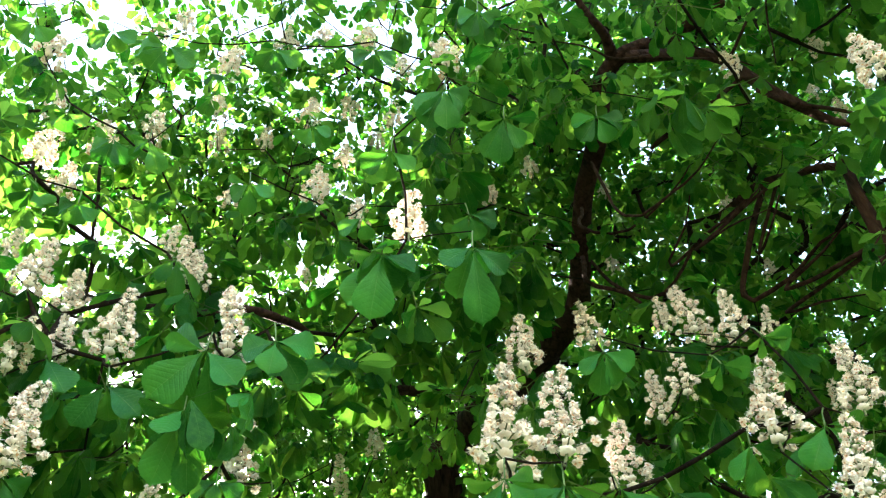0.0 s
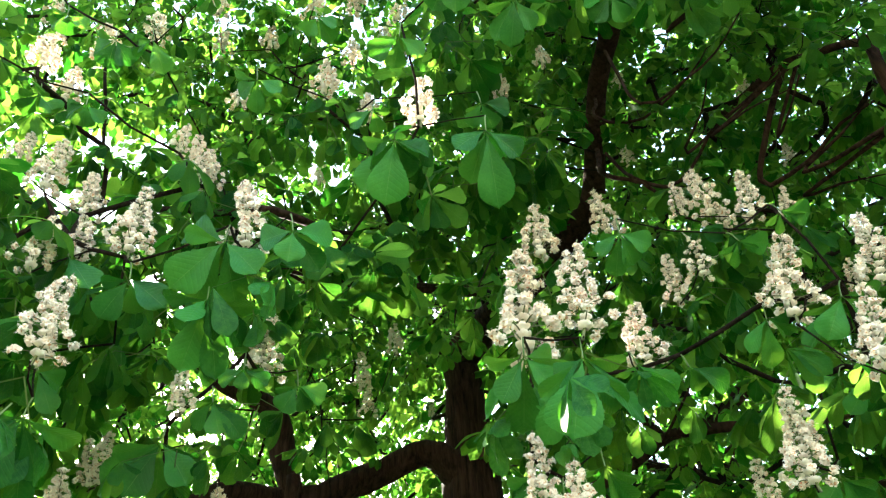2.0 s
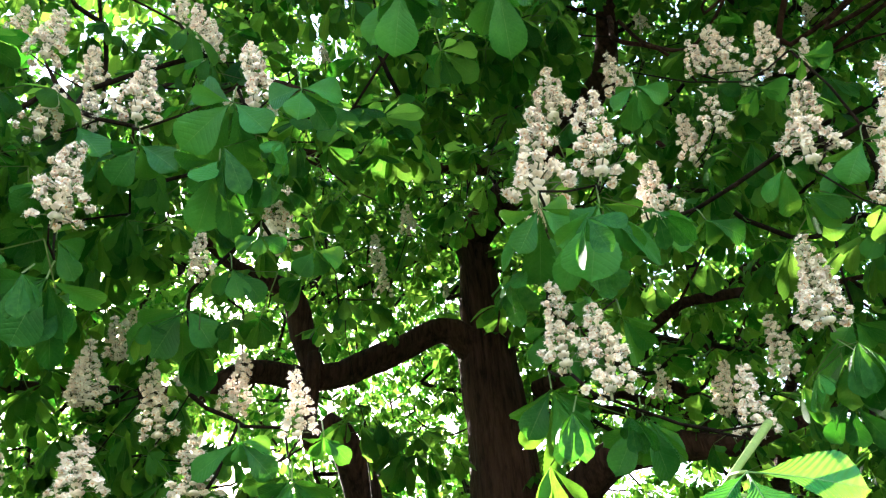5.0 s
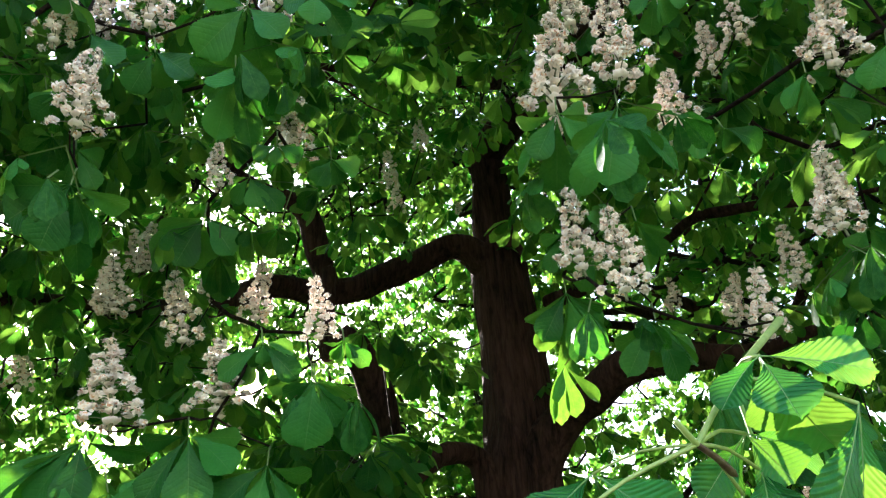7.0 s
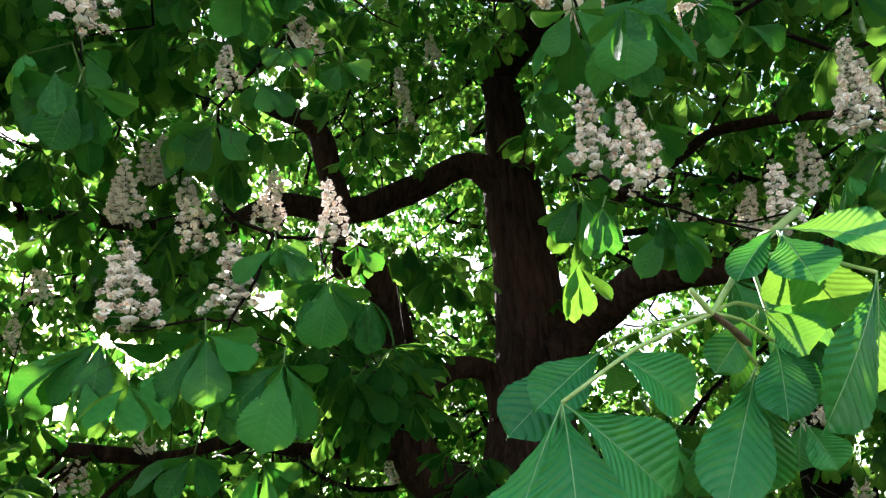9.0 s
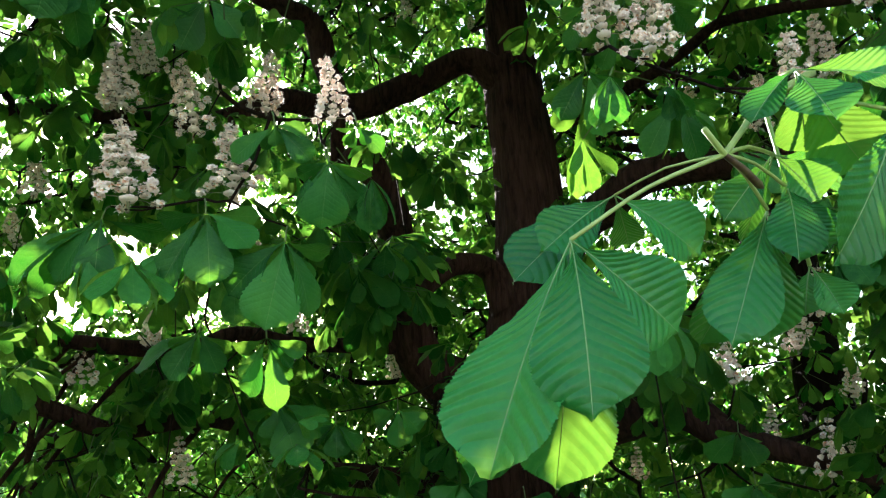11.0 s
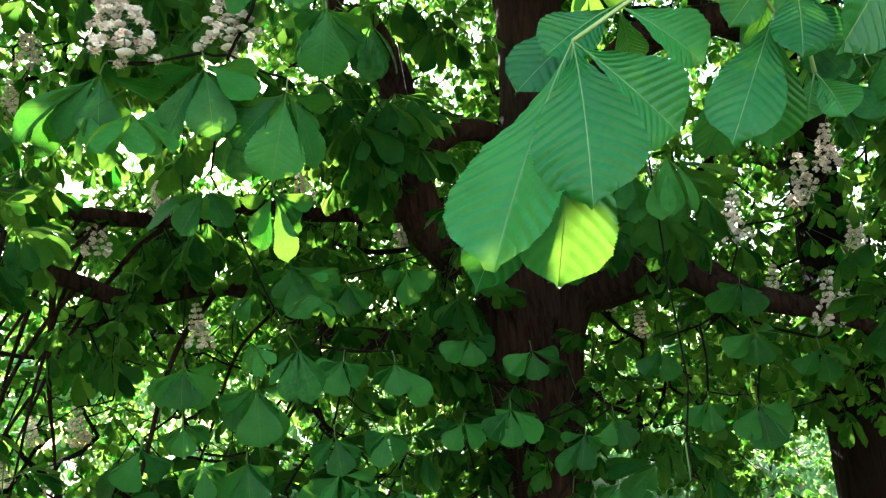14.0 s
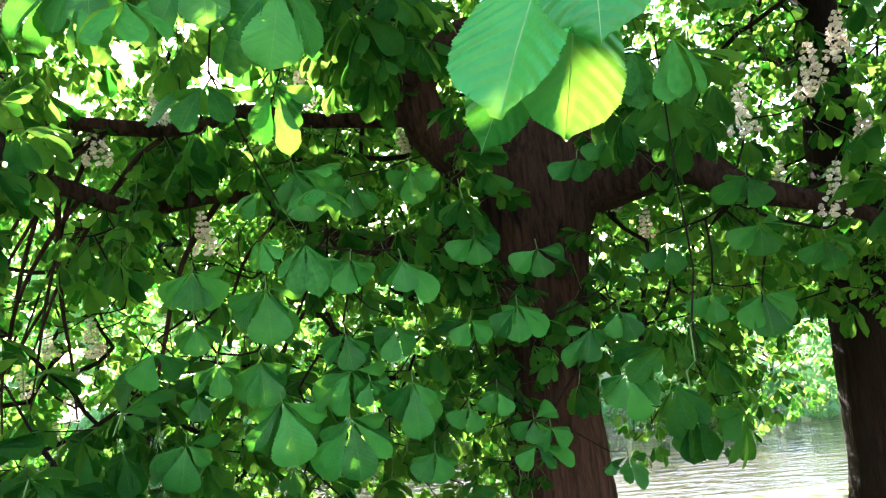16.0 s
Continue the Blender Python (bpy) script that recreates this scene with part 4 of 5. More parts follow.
# flower candles: a stalk with short side branches full of white blossoms
def blossom(rng, size, detail):
    """Five crumpled petals round a coloured heart, facing +x, with curved stamens."""
    vs, fs, slots = [], [], []
    n = 0
    petals = 4
    for k in range(petals):
        a = 2 * math.pi * (k + rng.uniform(-0.2, 0.2)) / petals
        L = size * rng.uniform(0.8, 1.1)
        w = L * rng.uniform(0.75, 1.05)
        lift = rng.uniform(0.3, 0.95)
        cv = []
        for s, ww, back in ((0.06, 0.14, 0), (0.55, 0.5, 0.10), (1.0, 0.28, rng.uniform(-0.35, 0.2))):
            for side in (-1, 1):
                cv.append((L * (s * lift * 0.7 + back), L * s * math.sqrt(1 - lift * lift * 0.5), side * w * ww + rng.uniform(-0.1, 0.1) * L))
        c = np.array(cv) @ turn("X", math.degrees(a)).T
        vs.append(c)
        fs += [(n, n + 1, n + 3, n + 2), (n + 2, n + 3, n + 5, n + 4)]
        slots += [1 if rng.random() < 0.35 else 0, 0]
        n += 6
    if detail:
        for k in range(2):
            a, L = rng.uniform(0, 6.28), size * rng.uniform(1.0, 1.5)
            y, z = math.cos(a) * 0.35 * L, math.sin(a) * 0.35 * L
            t = size * 0.035
            vs.append(np.array([(0, 0, -t), (0, 0, t), (L * 0.9, y, z + t - 0.2 * L), (L * 0.9, y, z - t - 0.2 * L)]))
            fs.append((n, n + 1, n + 2, n + 3))
            slots.append(0)
            n += 4
    return np.vstack(vs), np.array(fs), slots


BALL = np.array([(math.cos(a) * math.cos(b), math.sin(a) * math.cos(b), math.sin(b)) for b in (-1.2, -0.4, 0.4, 1.2) for a in (0.3, 1.55, 2.8, 4.05, 5.3)])
BALL_FACES = np.array([(i * 5 + k, i * 5 + (k + 1) % 5, (i + 1) * 5 + (k + 1) % 5, (i + 1) * 5 + k) for i in range(3) for k in range(5)])


def candle_meshes(seed, detail):
    """A candle 1 m high in its own measure; scaled where it stands. Returns the stalk and the blossoms."""
    r = random.Random(seed)
    path = np.array([(0.03 * math.sin(i * 0.9 + seed), 0.03 * math.cos(i * 0.7 + seed), -0.18 + 1.15 * i / 9) for i in range(10)])
    stalk = [tube(path, np.linspace(0.015, 0.007, 10), 6)]
    flowers = []
    tiers = 10 if detail else 8
    for i in range(tiers):
        h = -0.04 + 1.0 * (i + r.uniform(-0.12, 0.12)) / tiers
        reach = 0.205 * (1 - max(h, 0)) ** 0.92 * r.uniform(0.85, 1.12) + 0.008
        start = np.array((np.interp(h, path[:, 2], path[:, 0]), np.interp(h, path[:, 2], path[:, 1]), h))
        heart = BALL * (reach * 0.34) * (1, 1, 0.6)
        flowers.append((heart + start, BALL_FACES, [0] * len(BALL_FACES)))
        for k in range(5 if h < 0.75 else 4):
            if r.random() < 0.12:
                continue
            a = 2.4 * i + 2 * math.pi * k / 5 + r.uniform(-0.3, 0.3)
            L = reach * r.uniform(0.72, 1.2)
            end = start + L * np.array((math.cos(a), math.sin(a), 0.12))
            if detail:
                stalk.append(tube([start, (start + end) / 2 + (0, 0, 0.012), end], (0.008, 0.006, 0.004), 4))
            knot = 0.024 * (1 - 0.4 * h)
            core = BALL * knot * np.array([[r.uniform(0.75, 1.15)] for _ in BALL])
            flowers.append((core + end, BALL_FACES, [0] * len(BALL_FACES)))
            for _ in range((8 if detail else 5) if h < 0.8 else 5):
                way = np.array((r.gauss(0, 1) + math.cos(a) * 0.6, r.gauss(0, 1) + math.sin(a) * 0.6, r.gauss(0.35, 0.7)))
                way /= np.linalg.norm(way)
                v, f, slots = blossom(r, (0.038 if detail else 0.052) * (1.1 - 0.4 * h) * r.uniform(0.85, 1.15), detail)
                v = v @ np.array(Vector(way).to_track_quat("X", "Z").to_matrix()).T
                flowers.append((v + end + way * (knot * 0.8 + r.uniform(0, 0.012)), f, slots))
    sv, sf, _ = joined(stalk)
    fv, ff, _ = joined([q[:2] for q in flowers])
    return mesh("stalk", sv, sf, [STALK]), mesh("blossoms", fv, ff, [PETAL, PETAL_HEART], slots=[k for q in flowers for k in q[2]], smooth=False)


FULL = [candle_meshes(s, True) for s in range(6)]
SMALL = [candle_meshes(20 + s, False) for s in range(4)]
attract = []     # where twigs must reach: place
sprays = []      # leaf whorls: place, axis, size, count
for rows, kinds in ((CANDLES_LEFT, FULL), (CANDLES_RIGHT, FULL), (CANDLES_HIGH, SMALL), (CANDLES_INNER, SMALL), (CANDLES_LOW, SMALL)):
    swell = 1.14 if rows is CANDLES_LEFT else 1.3 if rows is CANDLES_HIGH else 1.08
    for x, y, z, h in rows:
        stalk_me, flower_me = kinds[rng.randrange(len(kinds))]
        at = np.array((x, y, z))
        away = unit(at - np.array((0, 4.7, z)))
        axis = Vector((away[0] * 0.12 + rng.uniform(-0.1, 0.1), away[1] * 0.10 + rng.uniform(-0.1, 0.1), 1)).normalized()
        c = part("flower_candle", stalk_me, tree)
        q = axis.to_track_quat("Z", "Y").to_matrix().to_4x4()
        wide = h * swell * (1.4 if z < 2.8 and rows is CANDLES_LEFT else 1.08)
        c.matrix_local = Matrix.Translation(at) @ q @ Matrix.Rotation(rng.uniform(0, 6.28), 4, "Z") @ Matrix.Diagonal((wide, wide, h * swell, 1))
        part("blossoms", flower_me, c, "white blossoms with yellow and pink hearts")
        base = at - np.array(axis) * h * 0.18
        attract.append((base, 0.004))
        sprays.append((base - np.array(axis) * 0.02, np.array(axis), rng.uniform(0.12, 0.16), 0 if np.linalg.norm(at - CAMERA_SIDE) < 1.9 else 3, True))

# single leaves that stand out
def frame_of(d, face, droop):
    """Axes of a leaf whose middle leaflet points along d with its upper side towards face."""
    d = unit(d)
    n = unit(face - d * (face @ d))
    c, s = math.cos(radians(droop)), math.sin(radians(droop))
    x, z = c * d + s * n, c * n - s * d
    return np.column_stack([x, np.cross(z, x), z])


def petiole_mesh(start, end, radius, mat=STEM):
    mid = (np.asarray(start) + end) / 2 + (0, 0, 0.012)
    p = smooth_path([(*start, radius * 1.3), (*mid, radius), (*end, radius * 1.1)], 0.03)
    v, f = tube(p[:, :3], p[:, 3], 6)
    return mesh("leaf", v, f, [mat])


def placed_leaf(rows, start, thick, mat, stem, label="", near=False):
    """A leaf whose leaflets reach from the hub to given tips."""
    hub = np.array(rows[0])
    view = unit(CAMERA_SIDE - (0, 0, 0.2 if near else 0) - hub)
    if start is None:
        mean = unit(np.mean([np.array(q[:3]) for q in rows[1:]], axis=0) - hub)
        start = hub - mean * 0.03 - view * 0.10 + (0, 0, 0.02)
    leaf = part("leaf", petiole_mesh(start, hub, thick, stem), tree, label)
    leaflets = list(rows[1:])
    if not near:
        # the shorter leaflets at the leaf's back
        size = np.mean([np.linalg.norm(np.array(q[:3]) - hub) for q in leaflets])
        across = unit(np.cross(view, (0, 0, 1)))
        above = np.cross(across, view)
        for way in (-1, 1, -0.45, 0.45):
            a = radians(way * rng.uniform(48, 92))
            tip = hub + size * rng.uniform(0.55, 0.8 if abs(way) == 1 else 0.95) * (across * math.sin(a) - above * math.cos(a)) - view * rng.uniform(0.02, 0.08)
            leaflets.append((*tip, size * 0.36, way * rng.uniform(10, 50)))
    for x, y, z, w, roll in leaflets:
        d = np.array((x, y, z)) - hub
        length, bend = np.linalg.norm(d), rng.uniform(0.15, 0.65)
        way = unit(d)
        face = unit(view - way * (view @ way))
        face = np.array(Matrix.Rotation(radians(rng.uniform(-6, 6) - roll), 3, Vector(way)) @ Vector(face))
        axes = frame_of(d, face, math.degrees(bend / 2))
        m = Matrix(axes).to_4x4()
        m.translation = hub
        if near:
            v, f, u = leaflet(length * 1.02, w * 1.04, 112, 10, bend, rng.uniform(0.2, 0.5), 0.022, 0.0014, rng.uniform(-0.25, 0.25), rng.random(), 0.0021 * length / 0.22, 13.0)
            mid = v[5::11]
            rv, rf = tube(mid[::7], np.linspace(0.0013, 0.0003, len(mid[::7])), 5)
        else:
            v, f, u = leaflet(length * 1.02, w * 0.92, 40, 6, bend, rng.uniform(0.2, 0.65), 0.035, 0.001, rng.uniform(-0.3, 0.3), rng.random())
        o = part("leaflet", mesh("leaflet", v, f, [mat], uv=u), leaf)
        o.matrix_local = m
        if near:
            part("midrib", mesh("midrib", rv, rf, [MIDRIB]), o)
    return start


for rows in OUTER_LEAVES + LOW_LEAVES:
    attract.append((placed_leaf(rows, None, 0.0022, LEAF, STEM), 0.003))

# the large leaves on the bough nearest to the camera
NEAR_NODE = np.array(NEAR_NODE_AT)
NEAR_TOP = np.array(NEAR_TOP_AT)
for rows, start in ((NEAR_A, NEAR_NODE), (NEAR_B, NEAR_NODE), (NEAR_C, NEAR_NODE), (NEAR_D, NEAR_NODE), (NEAR_E, NEAR_TOP), (NEAR_F, NEAR_TOP), (NEAR_G, NEAR_TOP), (NEAR_H, NEAR_NODE)):
    placed_leaf(rows, start, 0.0017 if rows is NEAR_B else 0.0027, NEAR_LEAF, PETIOLE, "large fresh green leaf on a long pale petiole", True)
v, f = tube(*[np.array(q) for q in (lambda p: (p[:, :3], p[:, 3]))(smooth_path([(*NEAR_NODE, 0.0042), (*((NEAR_NODE + NEAR_TOP) / 2), 0.0045), (*NEAR_TOP, 0.005), (*(NEAR_TOP + (0.25, 0.35, 0.25)), 0.009)], 0.03))], 8)
part("shoot", mesh("shoot", v, f, [PETIOLE]), tree, "pale green young shoot")
STUB = np.array(NEAR_STUB_AT)
v, f = tube([NEAR_NODE, NEAR_NODE * 0.5 + STUB * 0.5 + (0, 0, 0.004), STUB * 0.9 + NEAR_NODE * 0.1, STUB], (0.0042, 0.0048, 0.0056, 0.0018), 10)
cut = np.array(NEAR_CUT_AT)
cv, cf = tube([NEAR_NODE, (NEAR_NODE + cut) / 2, cut], (0.0045, 0.0042, 0.0040), 8)
part("cut_shoot", mesh("cut_shoot", cv, cf, [PETIOLE]), tree, "short pale green cut end of a shoot")
part("bud", mesh("bud", v, f, [BUD]), tree, "brown woody bud at the shoot's joint")
attract.append((NEAR_TOP + (0.25, 0.35, 0.25), 0.006))

# leafy sprays through the crown
def crown_density(p):
    x, y, z = p
    q = Vector((x / 5.8, (y - 4.9) / 5.5, (z - 3.4) / (5.0 if z > 3.4 else 6.4)))
    r = q.length
    if r > 1 or z < (0.3 if x < 0 else 1.0 + 0.5 * min(1, x / 0.5)):
        return 0
    gap = noise.noise(Vector((x * 0.9, y * 0.9, z * 0.9))) + 0.5 * noise.noise(Vector((x * 2.2 + 5, y * 2.2, z * 2.2)))
    shell = 1.0 if r > 0.66 else 0.6 if r > 0.42 else 0.4
    if z > 4.4:
        shell *= 0.85 if x < 0.3 else 1.0
    if 0.8 < z < 2.5 and 2.0 < y < 4.6 and abs(x) < 2.6:
        shell = 1.5
    if abs(x + 0.05) < 0.42 and z < 1.4 and y < 4.8:
        return 0
    floor = 0.0
    rise = math.degrees(math.atan2(z - 1.8, max(0.1, y - 0.1)))
    if x < 0.2 and rise > 54 and y > 0.8:
        shell, floor = 1.6, 0.6
    elif x < 0.2 and rise > 38 and y > 1.5:
        shell, floor = max(shell, 1.35), 0.42
    elif 9 < rise < 36 and y > 4.2 and x > -0.3:
        shell *= 0.78
    if x < -0.5 and y > 3:
        shell, floor = (1.0, 0.16) if rise < 14 else (0.72, 0.12) if rise < 26 else (0.9, 0.2)
    if x > -0.1 and rise > 42:
        shell, floor = (1.6, 0.75) if rise > 56 else (1.4, 0.5)
    if y > 6 and z < 2.3 and x < -0.8:
        shell, floor = 0.4, 0
    if y > 5.6:
        return shell * 1.5 * min(1, max(max(floor, 0.25), 0.62 + 0.4 * gap))
    return shell * min(1, max(floor, 0.62 + 0.9 * gap))


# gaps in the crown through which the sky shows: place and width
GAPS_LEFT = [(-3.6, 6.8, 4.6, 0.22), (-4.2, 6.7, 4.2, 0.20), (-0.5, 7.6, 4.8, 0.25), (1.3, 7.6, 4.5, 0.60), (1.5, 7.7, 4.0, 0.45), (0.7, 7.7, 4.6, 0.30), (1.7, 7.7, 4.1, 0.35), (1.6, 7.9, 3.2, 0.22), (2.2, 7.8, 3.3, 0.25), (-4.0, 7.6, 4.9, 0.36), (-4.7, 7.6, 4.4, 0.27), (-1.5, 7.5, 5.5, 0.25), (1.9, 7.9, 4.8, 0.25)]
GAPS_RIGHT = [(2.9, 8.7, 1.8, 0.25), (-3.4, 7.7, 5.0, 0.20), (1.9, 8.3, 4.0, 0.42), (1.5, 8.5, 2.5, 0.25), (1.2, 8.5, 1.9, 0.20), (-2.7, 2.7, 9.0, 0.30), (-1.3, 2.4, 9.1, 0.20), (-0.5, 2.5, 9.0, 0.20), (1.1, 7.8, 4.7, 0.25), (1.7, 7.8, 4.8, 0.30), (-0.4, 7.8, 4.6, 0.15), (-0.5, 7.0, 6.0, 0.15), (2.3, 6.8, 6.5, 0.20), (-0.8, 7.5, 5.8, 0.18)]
# candles, leaves, limbs and gaps kept free of sprays towards the camera
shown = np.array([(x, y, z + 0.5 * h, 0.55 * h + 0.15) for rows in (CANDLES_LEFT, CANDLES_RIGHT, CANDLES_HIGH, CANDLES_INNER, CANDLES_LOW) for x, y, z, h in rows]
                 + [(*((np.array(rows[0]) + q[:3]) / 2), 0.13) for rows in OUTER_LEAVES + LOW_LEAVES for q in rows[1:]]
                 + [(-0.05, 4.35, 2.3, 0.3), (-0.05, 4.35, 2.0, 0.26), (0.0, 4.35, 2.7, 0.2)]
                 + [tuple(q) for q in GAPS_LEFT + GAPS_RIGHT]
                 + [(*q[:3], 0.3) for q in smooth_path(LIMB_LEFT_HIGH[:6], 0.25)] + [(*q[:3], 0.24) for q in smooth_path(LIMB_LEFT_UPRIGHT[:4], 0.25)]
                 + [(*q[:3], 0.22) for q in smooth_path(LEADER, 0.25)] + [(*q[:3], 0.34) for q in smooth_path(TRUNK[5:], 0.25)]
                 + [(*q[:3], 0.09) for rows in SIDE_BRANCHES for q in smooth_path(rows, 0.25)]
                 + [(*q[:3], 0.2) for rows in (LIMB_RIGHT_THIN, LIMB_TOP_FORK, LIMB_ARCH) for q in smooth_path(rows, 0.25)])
shown_way = shown[:, :3] - CAMERA_SIDE
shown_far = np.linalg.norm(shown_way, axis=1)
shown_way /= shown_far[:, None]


# leaves and candles that the low sun reaches through gaps in the crown: place, width of the gap
SUNNED = [
    (0.01, 1.20, 1.87, 0.23),
    (0.35, 1.20, 2.25, 0.22),
    (0.43, 1.21, 2.24, 0.27),
    (0.21, 2.19, 2.74, 0.21),
    (-0.56, 2.40, 3.16, 0.29),
    (-0.44, 2.41, 3.15, 0.23),
    (-0.77, 2.26, 2.24, 0.21),
    (0.19, 1.48, 3.71, 0.18),
    (-0.01, 1.46, 4.21, 0.26),
    (-0.14, 1.38, 4.28, 0.21),
    (-1.68, 1.44, 5.19, 0.26),
]
SUNNED_AT, SUNNED_WIDE = np.array(SUNNED)[:, :3], np.array(SUNNED)[:, 3]


def in_beam(p):
    beam = np.asarray(p) - SUNNED_AT
    return np.any((np.linalg.norm(np.cross(beam, np.array(SUN)), axis=1) < SUNNED_WIDE) & (beam @ np.array(SUN) > 0))


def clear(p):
    """The open pocket at the crown's edge; candles and outer leaves reach into it, under open sky and in plain view of
    the camera.
    """
    d = np.asarray(p) - CAMERA_SIDE
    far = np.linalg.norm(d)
    # unseen crown left out here so that skylight reaches the outer leaves
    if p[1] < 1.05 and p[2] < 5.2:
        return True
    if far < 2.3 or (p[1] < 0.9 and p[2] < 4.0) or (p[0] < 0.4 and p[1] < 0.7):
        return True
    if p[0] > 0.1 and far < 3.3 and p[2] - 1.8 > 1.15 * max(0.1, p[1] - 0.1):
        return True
    # crown thinned above the high candles to let skylight onto them
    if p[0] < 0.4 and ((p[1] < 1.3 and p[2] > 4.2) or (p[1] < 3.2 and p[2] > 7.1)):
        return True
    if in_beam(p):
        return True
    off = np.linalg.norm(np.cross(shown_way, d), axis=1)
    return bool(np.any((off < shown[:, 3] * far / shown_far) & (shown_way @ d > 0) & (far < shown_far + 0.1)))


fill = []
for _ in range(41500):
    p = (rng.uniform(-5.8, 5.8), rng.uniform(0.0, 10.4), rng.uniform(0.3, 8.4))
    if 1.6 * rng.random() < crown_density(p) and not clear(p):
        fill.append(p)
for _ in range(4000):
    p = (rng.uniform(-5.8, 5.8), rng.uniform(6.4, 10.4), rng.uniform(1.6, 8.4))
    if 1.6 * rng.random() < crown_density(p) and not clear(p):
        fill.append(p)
for _ in range(12):
    p = (rng.uniform(-0.42, -0.2), rng.uniform(4.25, 4.45), rng.uniform(0.75, 1.35))
    sprays.append((np.array(p), unit((rng.uniform(-0.5, 0.3), -0.8, 0.5)), rng.uniform(0.07, 0.10), 5, False))
    attract.append((np.array(p), 0.003))
for _ in range(60):
    p = np.array((rng.uniform(0.45, 1.35), rng.uniform(5.0, 6.6), 0))
    p[2] = rng.uniform(0.65 + 0.35 * (p[0] - 0.45), 1.7)
    sprays.append((p, unit((rng.uniform(-0.5, 0.5), -0.5, 0.6)), rng.uniform(0.11, 0.16), 4, False))
    attract.append((p, 0.003))
# sprays added sunward of the near leaves, only to shade them
for rows in (NEAR_A, NEAR_B, NEAR_C, NEAR_D, NEAR_E, NEAR_F, NEAR_H):
    for q in rows[1:]:
        for far in (1.75, 2.2, 2.7, 3.3):
            fill.append(np.array(q[:3]) * 0.6 + np.array(rows[0][:3]) * 0.4 + np.array(SUN) * far + (rng.uniform(-0.1, 0.1), 0, rng.uniform(-0.1, 0.1)))
for _ in range(170):
    attract.append((np.array((rng.uniform(-3.0, -0.7), rng.uniform(3.2, 5.2), rng.uniform(0.4, 2.2))), 0.003))
# thicker patches of the crown: place, width, count
PATCHES_HIGH = [(2.3, 1.9, 6.1, 0.45, 16), (1.8, 1.4, 6.0, 0.40, 14), (-2.1, 3.6, 2.7, 0.40, 10), (0.5, 2.8, 6.4, 0.40, 12), (2.1, 1.6, 6.1, 0.45, 26), (2.4, 1.6, 6.1, 0.40, 18), (-1.1, 2.4, 6.5, 0.80, 40), (-0.5, 2.3, 6.9, 0.70, 26), (-1.5, 1.8, 6.7, 0.60, 22), (-1.0, 2.8, 5.6, 0.40, 14), (-1.9, 3.6, 2.8, 0.45, 22), (-2.1, 2.8, 4.5, 0.50, 22), (2.0, 2.6, 5.5, 0.40, 14), (-2.0, 2.6, 4.7, 0.40, 12), (1.9, 2.5, 7.6, 0.70, 60), (1.3, 2.8, 7.6, 0.70, 50), (2.4, 2.1, 7.4, 0.70, 60), (2.3, 3.0, 7.5, 0.60, 40), (2.8, 2.4, 6.6, 0.60, 30)]
PATCHES_DEEP = [(0.8, 2.2, 7.4, 0.60, 40), (-1.9, 4.1, 3.8, 0.45, 40), (-2.1, 4.7, 3.7, 0.45, 30), (-2.7, 4.6, 3.9, 0.40, 20), (-1.8, 2.2, 7.0, 0.70, 36), (-0.9, 2.6, 6.7, 0.70, 36), (-2.3, 2.6, 6.7, 0.60, 26), (-1.2, 2.2, 7.2, 0.60, 26), (-0.3, 2.3, 7.1, 0.60, 26), (-0.8, 3.6, 6.4, 0.50, 26), (-1.3, 4.8, 5.8, 0.60, 40), (0.9, 3.0, 6.9, 0.60, 36), (1.3, 3.3, 6.7, 0.50, 26), (0.4, 3.4, 6.6, 0.50, 26), (2.5, 3.9, 6.3, 0.60, 40), (2.0, 3.8, 6.7, 0.50, 26), (-0.9, 5.2, 6.4, 0.60, 40), (-1.6, 5.0, 5.5, 0.50, 30), (-0.6, 3.7, 3.5, 0.25, 12), (-0.6, 3.8, 3.2, 0.25, 12)]
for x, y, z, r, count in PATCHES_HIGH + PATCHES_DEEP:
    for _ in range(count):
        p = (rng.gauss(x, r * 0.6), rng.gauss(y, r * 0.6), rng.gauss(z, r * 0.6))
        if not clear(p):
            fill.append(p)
for p in fill:
    p = np.array(p)
    if in_beam(p):
        continue
    out = unit(p - np.array((0, 4.7, 2.5)))
    axis = unit(out * 0.6 + (rng.uniform(-0.4, 0.4), rng.uniform(-0.4, 0.4), 0.7))
    sprays.append((p, axis, rng.uniform(0.12, 0.185), rng.randrange(4, 7), False))
    attract.append((p, 0.0035))


def leaf_shapes(rows, cols, few, seed):
    """Leaf blades for the sprays, hub at the origin."""
    out = []
    for k in range(10):
        r = random.Random(seed + k)
        out.append(joined(leaf_blades(r, rows, cols, r.uniform(30, 60), 5 if few or k % 3 == 2 else 7)))
    return out


CLOSE, OUTER, MIDDLE, BACK = leaf_shapes(7, 2, False, 110), leaf_shapes(4, 2, False, 120), leaf_shapes(3, 2, True, 140), leaf_shapes(2, 1, True, 160)


CLOSE_MESHES = [mesh("leaf", c[0], c[1], [LEAF], uv=c[2]) for c in CLOSE]
singles = []


